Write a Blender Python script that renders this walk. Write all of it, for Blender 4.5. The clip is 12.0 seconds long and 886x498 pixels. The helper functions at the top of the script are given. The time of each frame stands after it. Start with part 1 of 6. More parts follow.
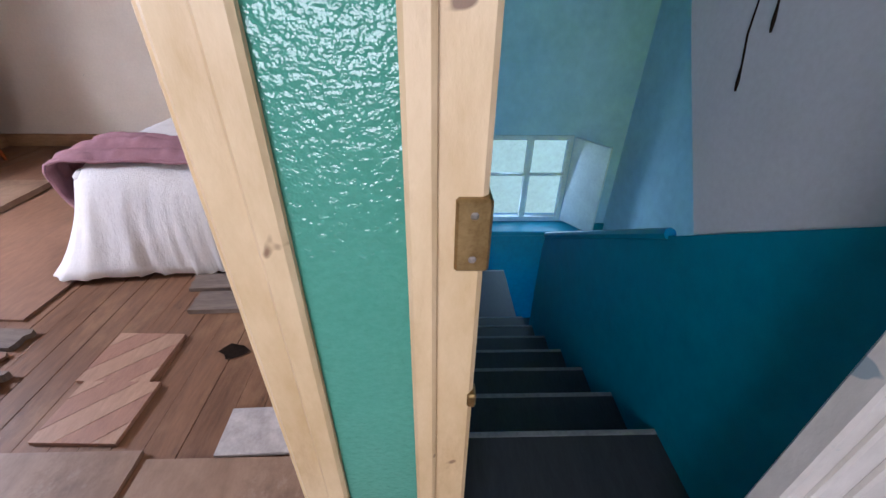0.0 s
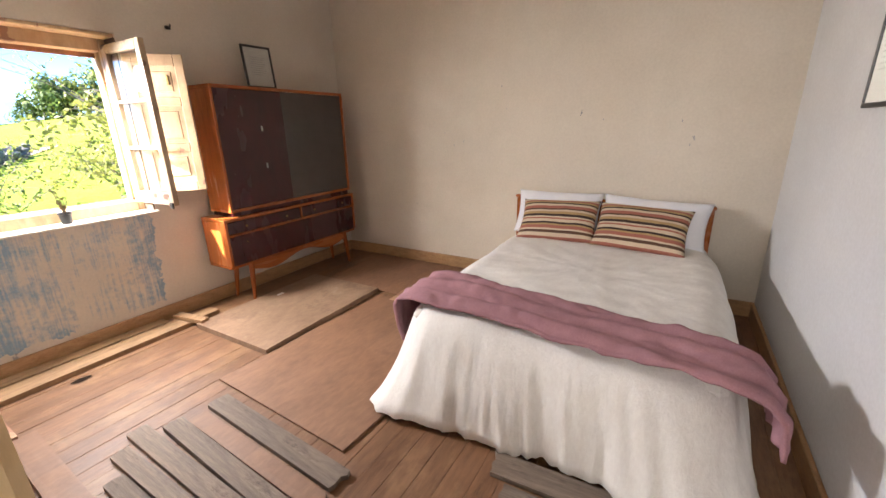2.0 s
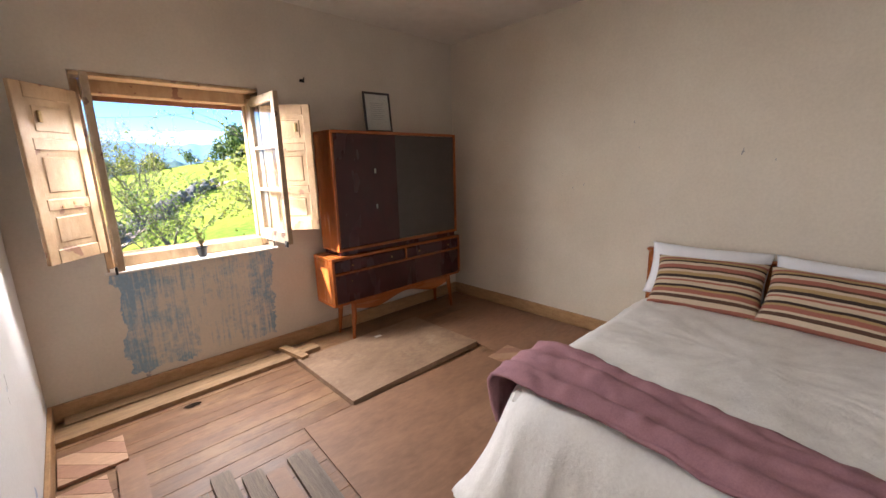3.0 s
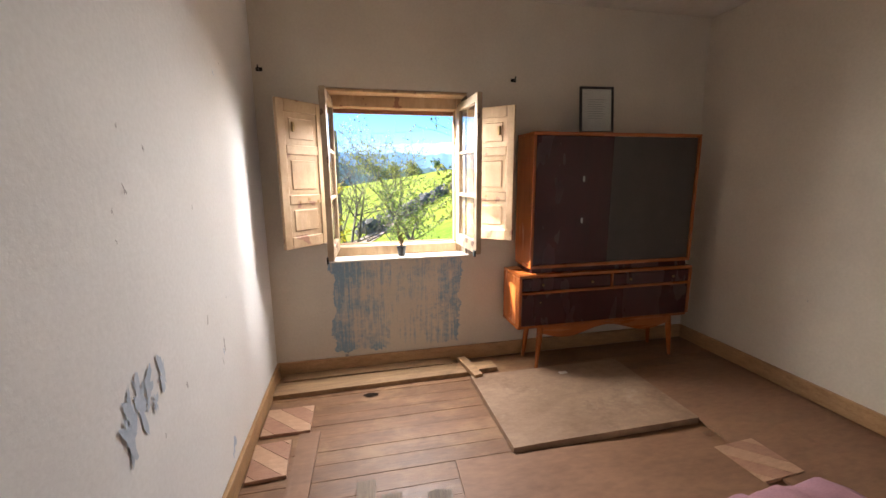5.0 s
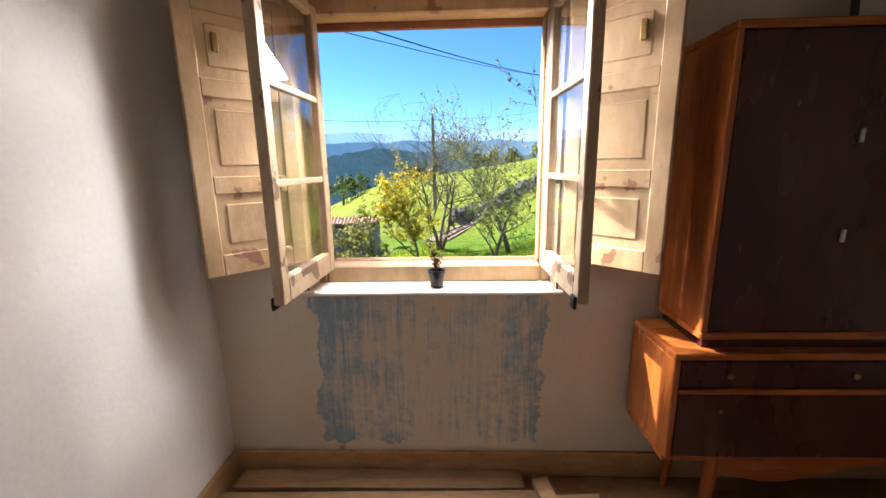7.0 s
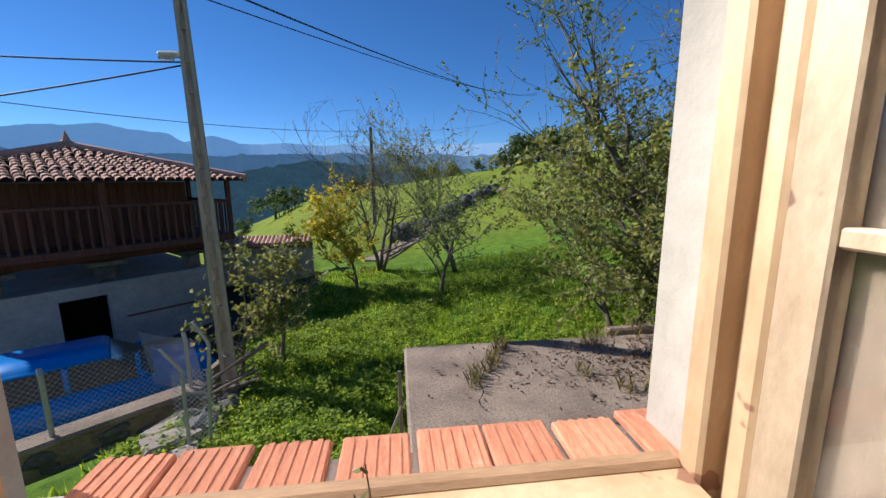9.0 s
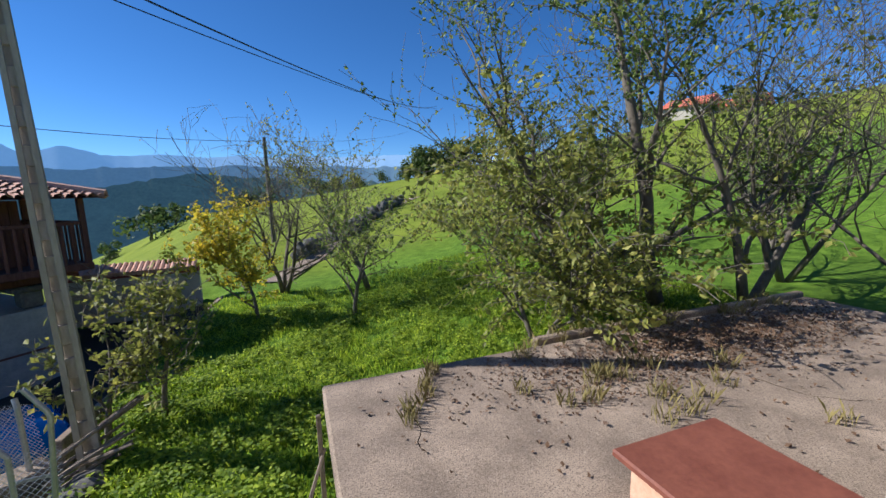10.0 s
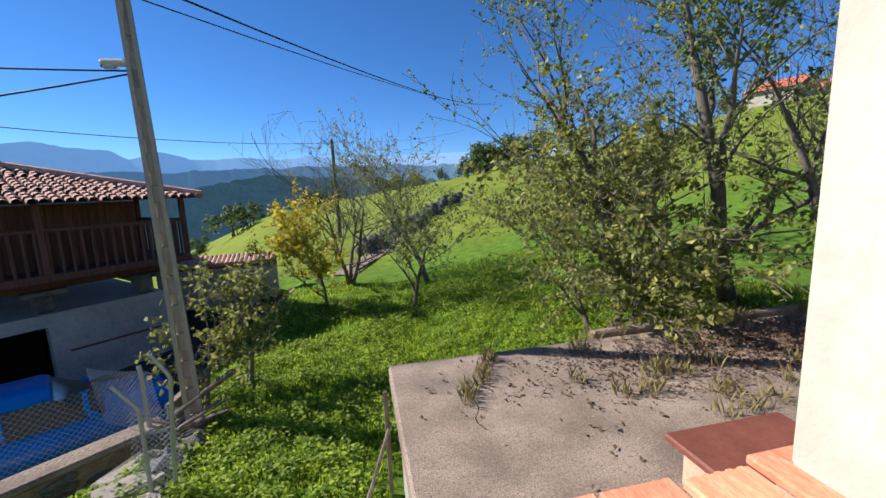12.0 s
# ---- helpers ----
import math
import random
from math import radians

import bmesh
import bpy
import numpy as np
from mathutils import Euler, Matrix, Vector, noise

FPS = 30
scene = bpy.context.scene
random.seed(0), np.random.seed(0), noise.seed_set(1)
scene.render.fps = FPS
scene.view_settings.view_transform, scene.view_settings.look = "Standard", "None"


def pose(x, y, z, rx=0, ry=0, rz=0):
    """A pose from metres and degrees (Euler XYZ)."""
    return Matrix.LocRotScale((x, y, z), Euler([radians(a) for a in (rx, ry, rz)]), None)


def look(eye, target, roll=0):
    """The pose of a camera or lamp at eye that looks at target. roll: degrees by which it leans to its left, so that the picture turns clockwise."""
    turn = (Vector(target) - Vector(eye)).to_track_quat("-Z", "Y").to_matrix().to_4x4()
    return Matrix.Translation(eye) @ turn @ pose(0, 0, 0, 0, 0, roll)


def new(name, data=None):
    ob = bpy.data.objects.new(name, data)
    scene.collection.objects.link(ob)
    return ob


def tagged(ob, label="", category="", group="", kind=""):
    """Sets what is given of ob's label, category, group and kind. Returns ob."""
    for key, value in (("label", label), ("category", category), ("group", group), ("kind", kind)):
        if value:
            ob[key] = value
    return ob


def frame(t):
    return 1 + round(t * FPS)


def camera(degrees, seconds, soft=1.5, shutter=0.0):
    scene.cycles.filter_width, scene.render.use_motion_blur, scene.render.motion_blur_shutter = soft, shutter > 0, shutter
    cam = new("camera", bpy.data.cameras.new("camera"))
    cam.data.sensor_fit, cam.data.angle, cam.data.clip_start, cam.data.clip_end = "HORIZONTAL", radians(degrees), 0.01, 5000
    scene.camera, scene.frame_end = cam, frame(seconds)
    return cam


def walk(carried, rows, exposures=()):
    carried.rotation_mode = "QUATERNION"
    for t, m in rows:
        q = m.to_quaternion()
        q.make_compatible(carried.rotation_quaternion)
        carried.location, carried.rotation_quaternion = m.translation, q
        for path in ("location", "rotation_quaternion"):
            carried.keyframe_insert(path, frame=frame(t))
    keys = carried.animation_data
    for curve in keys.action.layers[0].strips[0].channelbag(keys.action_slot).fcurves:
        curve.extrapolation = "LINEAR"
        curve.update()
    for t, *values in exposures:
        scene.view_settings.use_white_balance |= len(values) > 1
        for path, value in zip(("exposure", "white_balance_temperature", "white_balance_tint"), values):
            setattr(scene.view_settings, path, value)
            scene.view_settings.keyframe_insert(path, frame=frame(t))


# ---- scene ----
cam = camera(96.2, 12.0, soft=1.5)
PATH = [
    (0, (-0.391, -4.044, 1.29), (1.287, -4.106, 0.205), 0.9),
    (0.5, (-0.431, -3.896, 1.289), (1.275, -3.673, 0.269), 0.8),
    (1, (-0.38, -3.734, 1.346), (1.324, -3.208, 0.44), 0.4),
    (1.5, (-0.192, -3.527, 1.388), (1.495, -2.746, 0.648), -0.8),
    (2, (-0.015, -3.345, 1.418), (1.632, -2.377, 0.827), -1.3),
    (2.5, (0.15, -3.245, 1.439), (1.673, -2.04, 0.96), -1.7),
    (3, (0.27, -3.185, 1.465), (1.613, -1.763, 1.05), -1.6),
    (4.8, (0.576, -3.037, 1.456), (1.082, -1.134, 1.106), -0.3),
    (5, (0.615, -2.919, 1.45), (1.034, -0.996, 1.093), -0.4),
    (5.5, (0.733, -2.618, 1.406), (0.969, -0.662, 1.061), -0.4),
    (6, (0.905, -2.294, 1.385), (0.996, -0.329, 1.025), -0.6),
    (6.5, (0.995, -1.94, 1.356), (0.988, 0.02, 0.958), -1),
    (7, (1.025, -1.563, 1.364), (0.957, 0.393, 0.953), -1),
    (7.2, (1.031, -1.428, 1.354), (0.963, 0.531, 0.958), -1.1),
    (8.8, (0.955, -0.37, 1.37), (1.117, 1.593, 1.022), -0.2),
    (9, (0.955, -0.274, 1.379), (1.186, 1.682, 1.028), -0.4),
    (9.5, (0.944, -0.03, 1.37), (1.389, 1.891, 1.037), -0.7),
    (10, (0.879, 0.201, 1.374), (1.563, 2.056, 1.072), -1.4),
    (10.5, (0.845, 0.329, 1.404), (1.674, 2.127, 1.12), -1.9),
    (11, (0.814, 0.297, 1.372), (1.625, 2.104, 1.091), -2.3),
    (11.5, (0.782, 0.188, 1.359), (1.426, 2.059, 1.073), -2.5),
    (12, (0.791, -0.057, 1.363), (1.195, 1.878, 1.055), -2.3),
]
walk(cam, [(t, look(eye, target, roll)) for t, eye, target, roll in PATH],
     exposures=[(0, 3.2, 5350, 22), (0.8, 3.25, 5500, 19), (1.5, 3.35, 6400, 14), (3.0, 2.7, 6200, 14), (5.0, 2.45, 6350, 13), (6.5, 2.0, 6600, 13), (7.2, 1.7, 6500, 14), (8.8, 0.4, 6150, 13), (9.5, 0.45, 5850, 10), (10.5, 0.70, 6080, 12), (11.5, 0.78, 6150, 12), (12.0, 0.72, 6150, 13)])

# ---- light ----
SUN = Vector((-1.0, 0.468, 0.80)).normalized()
world = bpy.data.worlds.new("world")
scene.world = world
world.use_nodes = True
sky = world.node_tree.nodes.new("ShaderNodeTexSky")
sky.sky_type, sky.sun_disc = "NISHITA", False
sky.sun_elevation = math.asin(SUN.z)
sky.sun_rotation = math.atan2(SUN.x, SUN.y)
sky.air_density, sky.dust_density, sky.ozone_density = 1.0, 0.0, 8.0
sky.altitude = 2500
background = world.node_tree.nodes["Background"]
background.inputs["Strength"].default_value = 0.088
deeper = world.node_tree.nodes.new("ShaderNodeHueSaturation")
deeper.inputs["Saturation"].default_value = 1.10
world.node_tree.links.new(sky.outputs[0], deeper.inputs["Color"])
world.node_tree.links.new(deeper.outputs[0], background.inputs["Color"])
sun_data = bpy.data.lights.new("sun", "SUN")
sun_data.energy, sun_data.angle, sun_data.color = 5.0, radians(0.5), (1.0, 0.93, 0.82)
sun = new("sun", sun_data)
sun.matrix_world = look(SUN * 40, (0, 0, 0))


def window_light(eye, target, w, h, watts, colour, spread=180):
    data = bpy.data.lights.new("window_light", "AREA")
    data.shape, data.size, data.size_y, data.energy, data.color = "RECTANGLE", w, h, watts, colour
    data.spread = radians(spread)
    ob = new("window_light", data)
    ob.matrix_world = look(eye, target)
    return ob


window_light((0.92, 0.15, 1.80), (1.25, -1.3, 0.2), 0.60, 0.22, 9.8, (1.0, 0.96, 0.90), 155)
window_light((-2.16, -3.45, 1.5), (0, -3.45, 1.2), 1.0, 1.2, 5.2, (1.0, 0.95, 0.88))
window_light((3.97, -5.32, -0.58), (2.0, -5.0, -0.8), 0.9, 0.9, 0.9, (0.6, 0.85, 1.0))

# ---- mesh helpers ----
def part(name, bm, material, parent=None, label=""):
    """Links a bmesh as one mesh object under a thing or a part."""
    me = bpy.data.meshes.new(name)
    bm.to_mesh(me)
    bm.free()
    me.materials.append(material)
    ob = new(name, me)
    if parent is not None:
        ob.parent = parent
    return tagged(ob, label)


def thing(name, label, category, at=None, group="", kind=""):
    ob = new(name)
    if at is not None:
        ob.matrix_world = at
    return tagged(ob, label, category, group, kind)


def box(bm, x0, x1, y0, y1, z0, z1, bevel=0.0, m=None):
    """Adds one box to bm, with bevelled edges if asked."""
    vs = [bm.verts.new((x, y, z)) for x in (x0, x1) for y in (y0, y1) for z in (z0, z1)]
    fs = [bm.faces.new([vs[i] for i in f]) for f in ((0, 1, 3, 2), (4, 6, 7, 5), (0, 4, 5, 1), (2, 3, 7, 6), (0, 2, 6, 4), (1, 5, 7, 3))]
    if bevel > 0:
        es = list({e for f in fs for e in f.edges})
        out = bmesh.ops.bevel(bm, geom=es, offset=bevel, segments=1, affect="EDGES")
        vs = list({v for f in out["faces"] for v in f.verts} | {v for v in vs if v.is_valid})
    if m is not None:
        for v in vs:
            v.co = m @ v.co
    return bm


def boxes(*rows, bevel=0.0):
    bm = bmesh.new()
    for r in rows:
        box(bm, *r, bevel=bevel)
    return bm


def tube(bm, pts, radii, sides=6, cap=True):
    """A tapered tube along pts."""
    rings = []
    for i, p in enumerate(pts):
        p = Vector(p)
        d = (Vector(pts[min(i + 1, len(pts) - 1)]) - Vector(pts[max(i - 1, 0)])).normalized()
        a = d.orthogonal().normalized()
        b = d.cross(a)
        if rings:
            a0 = (rings[-1][0].co - Vector(pts[i - 1])).normalized()
            a = (a0 - d * a0.dot(d)).normalized()
            b = d.cross(a)
        r = radii[i] if isinstance(radii, (list, tuple)) else radii
        rings.append([bm.verts.new(p + (a * math.cos(k * math.tau / sides) + b * math.sin(k * math.tau / sides)) * r) for k in range(sides)])
    for u, v in zip(rings, rings[1:]):
        for k in range(sides):
            bm.faces.new((u[k], u[(k + 1) % sides], v[(k + 1) % sides], v[k]))
    if cap:
        bm.faces.new(rings[0][::-1])
        bm.faces.new(rings[-1])
    return bm


def lathe(profile, sides=20):
    bm = bmesh.new()
    rings = [[bm.verts.new((r * math.cos(k * math.tau / sides), r * math.sin(k * math.tau / sides), z)) for k in range(sides)] for r, z in profile]
    for u, v in zip(rings, rings[1:]):
        for k in range(sides):
            bm.faces.new((u[k], u[(k + 1) % sides], v[(k + 1) % sides], v[k]))
    bm.faces.new(rings[0][::-1])
    bm.faces.new(rings[-1])
    return bm


def smooth(ob):
    for p in ob.data.polygons:
        p.use_smooth = True
    return ob


# ---- materials ----
def nodes_of(name, rough=0.6, metal=0.0):
    m = bpy.data.materials.new(name)
    m.use_nodes = True
    t = m.node_tree
    b = t.nodes["Principled BSDF"]
    b.inputs["Roughness"].default_value = rough
    b.inputs["Metallic"].default_value = metal
    return m, t, b


def coords(t, stretch=(1, 1, 1), use="Object", turn=(0, 0, 0)):
    c = t.nodes.new("ShaderNodeTexCoord")
    mp = t.nodes.new("ShaderNodeMapping")
    mp.inputs["Scale"].default_value = stretch
    mp.inputs["Rotation"].default_value = [radians(a) for a in turn]
    t.links.new(c.outputs[use], mp.inputs["Vector"])
    return mp.outputs[0]


def noise_of(t, vec, scale, detail=4.0, rough=0.6):
    n = t.nodes.new("ShaderNodeTexNoise")
    n.inputs["Scale"].default_value, n.inputs["Detail"].default_value, n.inputs["Roughness"].default_value = scale, detail, rough
    t.links.new(vec, n.inputs["Vector"])
    return n.outputs["Fac"]


def ramp(t, fac, *stops):
    r = t.nodes.new("ShaderNodeValToRGB")
    e = r.color_ramp.elements
    while len(e) < len(stops):
        e.new(0.5)
    for el, (p, c) in zip(e, stops):
        el.position, el.color = p, (*c, 1) if len(c) == 3 else c
    t.links.new(fac, r.inputs["Fac"])
    return r.outputs["Color"]


def mix(t, fac, a, b, mode="MIX"):
    n = t.nodes.new("ShaderNodeMix")
    n.data_type, n.blend_type = "RGBA", mode
    for sock, v in ((n.inputs[0], fac), (n.inputs[6], a), (n.inputs[7], b)):
        if isinstance(v, (int, float)):
            sock.default_value = v
        elif isinstance(v, tuple):
            sock.default_value = (*v, 1)
        else:
            t.links.new(v, sock)
    return n.outputs[2]


def calc(t, op, a, b=0.0, c=0.0):
    n = t.nodes.new("ShaderNodeMath")
    n.operation = op
    for sock, v in zip(n.inputs, (a, b, c)):
        if isinstance(v, (int, float)):
            sock.default_value = v
        else:
            t.links.new(v, sock)
    return n.outputs[0]


def bump(t, b, height, strength, dist=0.01):
    n = t.nodes.new("ShaderNodeBump")
    n.inputs["Strength"].default_value, n.inputs["Distance"].default_value = strength, dist
    t.links.new(height, n.inputs["Height"])
    t.links.new(n.outputs[0], b.inputs["Normal"])


def surf(name, dark, light, scale=8.0, rough=0.6, stretch=(1, 1, 1), bumps=0.2, metal=0.0, fine=6.0, vary=0.25, spots=None, use="Object", turn=(0, 0, 0)):
    """A surface with large stains, fine grain, relief and a shift of tone per object."""
    m, t, b = nodes_of(name, rough, metal)
    v = coords(t, stretch, use, turn)
    big, small = noise_of(t, v, scale, 4), noise_of(t, v, scale * fine, 6, 0.7)
    f = calc(t, "MULTIPLY_ADD", small, 0.5, calc(t, "MULTIPLY", big, 0.5))
    col = ramp(t, f, (0.34, dark), (0.66, light))
    if vary:
        info = t.nodes.new("ShaderNodeObjectInfo")
        tone = calc(t, "MULTIPLY_ADD", info.outputs["Random"], vary, 1 - vary / 2)
        hsv = t.nodes.new("ShaderNodeHueSaturation")
        t.links.new(col, hsv.inputs["Color"])
        t.links.new(tone, hsv.inputs["Value"])
        col = hsv.outputs[0]
    if spots:
        colour, size, level = spots
        k = ramp(t, noise_of(t, coords(t), size, 3, 0.5), (level, (0, 0, 0)), (level + 0.015, (1, 1, 1)))
        col = mix(t, k, col, colour)
    t.links.new(col, b.inputs["Base Color"])
    rr = calc(t, "MULTIPLY_ADD", big, 0.3, rough - 0.15)
    t.links.new(rr, b.inputs["Roughness"])
    if bumps:
        bump(t, b, small, bumps, 0.006)
    return m


def translucent(m, amount=0.45):
    """Thin leaves pass part of the sunlight through."""
    t = m.node_tree
    b = t.nodes["Principled BSDF"]
    thin = t.nodes.new("ShaderNodeBsdfTranslucent")
    blend = t.nodes.new("ShaderNodeMixShader")
    geo = t.nodes.new("ShaderNodeNewGeometry")
    tone = t.nodes.new("ShaderNodeHueSaturation")
    t.links.new(b.inputs["Base Color"].links[0].from_socket, tone.inputs["Color"])
    t.links.new(calc(t, "MULTIPLY_ADD", geo.outputs["Random Per Island"], 1.1, 0.45), tone.inputs["Value"])
    t.links.new(calc(t, "MULTIPLY_ADD", geo.outputs["Random Per Island"], -0.05, 0.525), tone.inputs["Hue"])
    t.links.new(tone.outputs[0], b.inputs["Base Color"])
    t.links.new(tone.outputs[0], thin.inputs["Color"])
    blend.inputs[0].default_value = amount
    t.links.new(b.outputs[0], blend.inputs[1])
    t.links.new(thin.outputs[0], blend.inputs[2])
    for node in t.nodes:
        if node.type == "OUTPUT_MATERIAL":
            t.links.new(blend.outputs[0], node.inputs["Surface"])
    return m


def wall_paint(name, base, dim, flake, patch=None, level=0.72):
    """Old distemper: soft stains, brush marks and small flaked spots that show an older coat."""
    m, t, b = nodes_of(name, 0.85)
    v = coords(t)
    col = ramp(t, noise_of(t, v, 1.3, 5, 0.6), (0.3, dim), (0.7, base))
    grain = noise_of(t, v, 60, 4)
    col = mix(t, 0.12, col, ramp(t, grain, (0.3, (0.3, 0.27, 0.22)), (0.7, (1, 1, 1))), "MULTIPLY")
    k = ramp(t, noise_of(t, coords(t, (1, 1, 0.7)), 3.2, 6, 0.62), (level, (0, 0, 0)), (level + 0.008, (1, 1, 1)))
    col = mix(t, k, col, flake)
    if patch:
        x0, x1, z0, z1, colour = patch
        sep = t.nodes.new("ShaderNodeSeparateXYZ")
        t.links.new(v, sep.inputs[0])
        wob = noise_of(t, coords(t, (1, 1, 1)), 9, 5)
        px = calc(t, "MULTIPLY_ADD", wob, 0.20, calc(t, "SUBTRACT", sep.outputs["X"], 0.10))
        pz = calc(t, "MULTIPLY_ADD", wob, 0.16, calc(t, "SUBTRACT", sep.outputs["Z"], 0.08))
        inside = calc(t, "MULTIPLY", calc(t, "MULTIPLY", calc(t, "GREATER_THAN", px, x0), calc(t, "LESS_THAN", px, x1)),
                      calc(t, "MULTIPLY", calc(t, "GREATER_THAN", pz, z0), calc(t, "LESS_THAN", pz, z1)))
        streak = noise_of(t, coords(t, (30, 1, 1.6)), 1.6, 6, 0.7)
        blot = noise_of(t, coords(t, (1, 1, 0.8)), 4.5, 6, 0.7)
        scrape = noise_of(t, coords(t, (1.3, 1, 2.2)), 16, 5, 0.7)
        middle = calc(t, "MULTIPLY", calc(t, "ABSOLUTE", calc(t, "SUBTRACT", sep.outputs["X"], (x0 + x1) / 2 + 0.03)), 0.26)
        cover = calc(t, "ADD", calc(t, "ADD", calc(t, "MULTIPLY", streak, 0.42), calc(t, "MULTIPLY", blot, 0.42)), calc(t, "ADD", calc(t, "MULTIPLY", scrape, 0.20), middle))
        show = ramp(t, cover, (0.55, (0, 0, 0)), (0.66, (1, 1, 1)))
        tint = ramp(t, grain, (0.3, colour), (0.7, tuple(c * 1.35 for c in colour)))
        col = mix(t, calc(t, "MULTIPLY", calc(t, "MULTIPLY", inside, show), 0.82), col, tint)
    t.links.new(col, b.inputs["Base Color"])
    h = calc(t, "MULTIPLY_ADD", k, -2.0, calc(t, "ADD", noise_of(t, v, 14, 5), calc(t, "MULTIPLY", grain, 0.4)))
    bump(t, b, h, 0.25, 0.006)
    return m


def glass_of(name, rough=0.02, tint=(0.95, 0.97, 0.96)):
    m, t, b = nodes_of(name, rough)
    b.inputs["Transmission Weight"].default_value = 1.0
    b.inputs["Base Color"].default_value = (*tint, 1)
    b.inputs["IOR"].default_value = 1.45
    return m


CREAM = wall_paint("cream_distemper", (0.70, 0.63, 0.53), (0.62, 0.55, 0.45), (0.33, 0.31, 0.30))
WINDOW_WALL = wall_paint("window_wall_distemper", (0.68, 0.62, 0.53), (0.58, 0.52, 0.44), (0.33, 0.31, 0.30), (0.42, 1.38, 0.16, 0.87, (0.135, 0.26, 0.385)))
LEFT_WALL = wall_paint("pale_distemper", (0.74, 0.73, 0.73), (0.66, 0.65, 0.65), (0.36, 0.43, 0.55), level=0.69)
PALE_WALL = wall_paint("blueish_distemper", (0.74, 0.74, 0.74), (0.66, 0.66, 0.66), (0.36, 0.43, 0.55), level=0.73)
CEILING = surf("ceiling_plaster", (0.62, 0.57, 0.50), (0.74, 0.69, 0.62), 1.5, 0.9, bumps=0.1, vary=0)
FLOOR_X = surf("floor_board_lengthwise", (0.105, 0.048, 0.022), (0.24, 0.12, 0.058), 2.5, 0.50, (0.6, 4, 1), 0.25, vary=0.16)


def worn(m, colour, size, lo, hi, amount, stretch=(1, 1, 1)):
    """Scuffed, faded areas with soft ragged borders over a finished surface."""
    t = m.node_tree
    b = t.nodes["Principled BSDF"]
    base = b.inputs["Base Color"].links[0].from_socket
    k = ramp(t, noise_of(t, coords(t, stretch), size, 7, 0.72), (lo, (0, 0, 0)), (hi, (amount, amount, amount)))
    t.links.new(mix(t, k, base, colour), b.inputs["Base Color"])


worn(FLOOR_X, (0.36, 0.22, 0.11), 1.7, 0.50, 0.70, 0.6, (1, 1.6, 1))
worn(FLOOR_X, (0.035, 0.02, 0.012), 7.0, 0.60, 0.72, 0.6, (0.6, 2, 1))
OLD_PLANK_Y = surf("old_grey_plank_lengthwise", (0.095, 0.07, 0.052), (0.28, 0.215, 0.165), 3.0, 0.75, (7, 0.6, 1), 0.35, vary=0.35)
PALE_PLANK = surf("pale_plank", (0.16, 0.09, 0.042), (0.37, 0.23, 0.12), 3.0, 0.6, (0.7, 8, 1), 0.3, vary=0.25)
PLY = surf("plywood_sheet", (0.16, 0.08, 0.043), (0.27, 0.145, 0.082), 2.0, 0.6, (1, 3, 1), 0.15, vary=0.15)
PALE_PLY = surf("scuffed_board", (0.19, 0.115, 0.07), (0.33, 0.22, 0.145), 2.2, 0.5, (1, 2, 1), 0.15, vary=0.1)
worn(PALE_PLY, (0.12, 0.065, 0.038), 2.6, 0.55, 0.68, 0.6)
worn(PALE_PLY, (0.42, 0.33, 0.25), 4.0, 0.60, 0.70, 0.55)
worn(PLY, (0.12, 0.055, 0.03), 3.0, 0.58, 0.70, 0.5)
worn(OLD_PLANK_Y, (0.05, 0.032, 0.024), 5.0, 0.56, 0.66, 0.7, (2, 0.6, 1))
worn(PALE_PLANK, (0.10, 0.055, 0.028), 4.0, 0.56, 0.68, 0.6, (0.6, 2, 1))
SKIRTING = surf("skirting_wood", (0.26, 0.14, 0.06), (0.48, 0.29, 0.14), 3, 0.5, (3, 3, 10), 0.2, vary=0.15)
# Near black without gloss: unlit depth put into colour; also for streaks and cracks.
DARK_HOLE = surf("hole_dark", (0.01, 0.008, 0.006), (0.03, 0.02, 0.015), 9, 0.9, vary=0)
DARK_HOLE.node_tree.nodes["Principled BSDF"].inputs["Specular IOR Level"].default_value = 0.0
CREAM_WOOD = surf("cream_painted_wood", (0.52, 0.36, 0.17), (0.74, 0.58, 0.36), 3.0, 0.45, (1, 1, 0.4), 0.3, vary=0.08, spots=((0.22, 0.13, 0.07), 11, 0.70))
WINDOW_WOOD = surf("window_wood", (0.35, 0.225, 0.12), (0.52, 0.365, 0.22), 3.0, 0.5, (1, 1, 0.5), 0.35, vary=0.08, spots=((0.26, 0.13, 0.08), 9, 0.645))
SASH_WHITE = surf("flaking_white_paint", (0.28, 0.19, 0.115), (0.46, 0.36, 0.245), 5.0, 0.5, (1, 1, 0.5), 0.4, vary=0.06, spots=((0.15, 0.085, 0.055), 8, 0.60))
GREEN_GLOSS = surf("green_gloss_paint", (0.065, 0.265, 0.185), (0.10, 0.335, 0.25), 1.6, 0.10, (1, 1, 1.6), 0, fine=60, vary=0)
wet_look = GREEN_GLOSS.node_tree
bump(wet_look, wet_look.nodes["Principled BSDF"], noise_of(wet_look, coords(wet_look, (1, 1, 1.3)), 85, 2.0), 0.55, 0.005)
TEAL = surf("teal_paint", (0.0, 0.13, 0.19), (0.005, 0.21, 0.29), 2.0, 0.45, bumps=0.2, vary=0)
# The stairwell's bluish light is put into this plaster's base colour.
SKY_WALL = surf("blue_lit_plaster", (0.36, 0.50, 0.60), (0.50, 0.66, 0.76), 1.5, 0.9, bumps=0.15, vary=0)
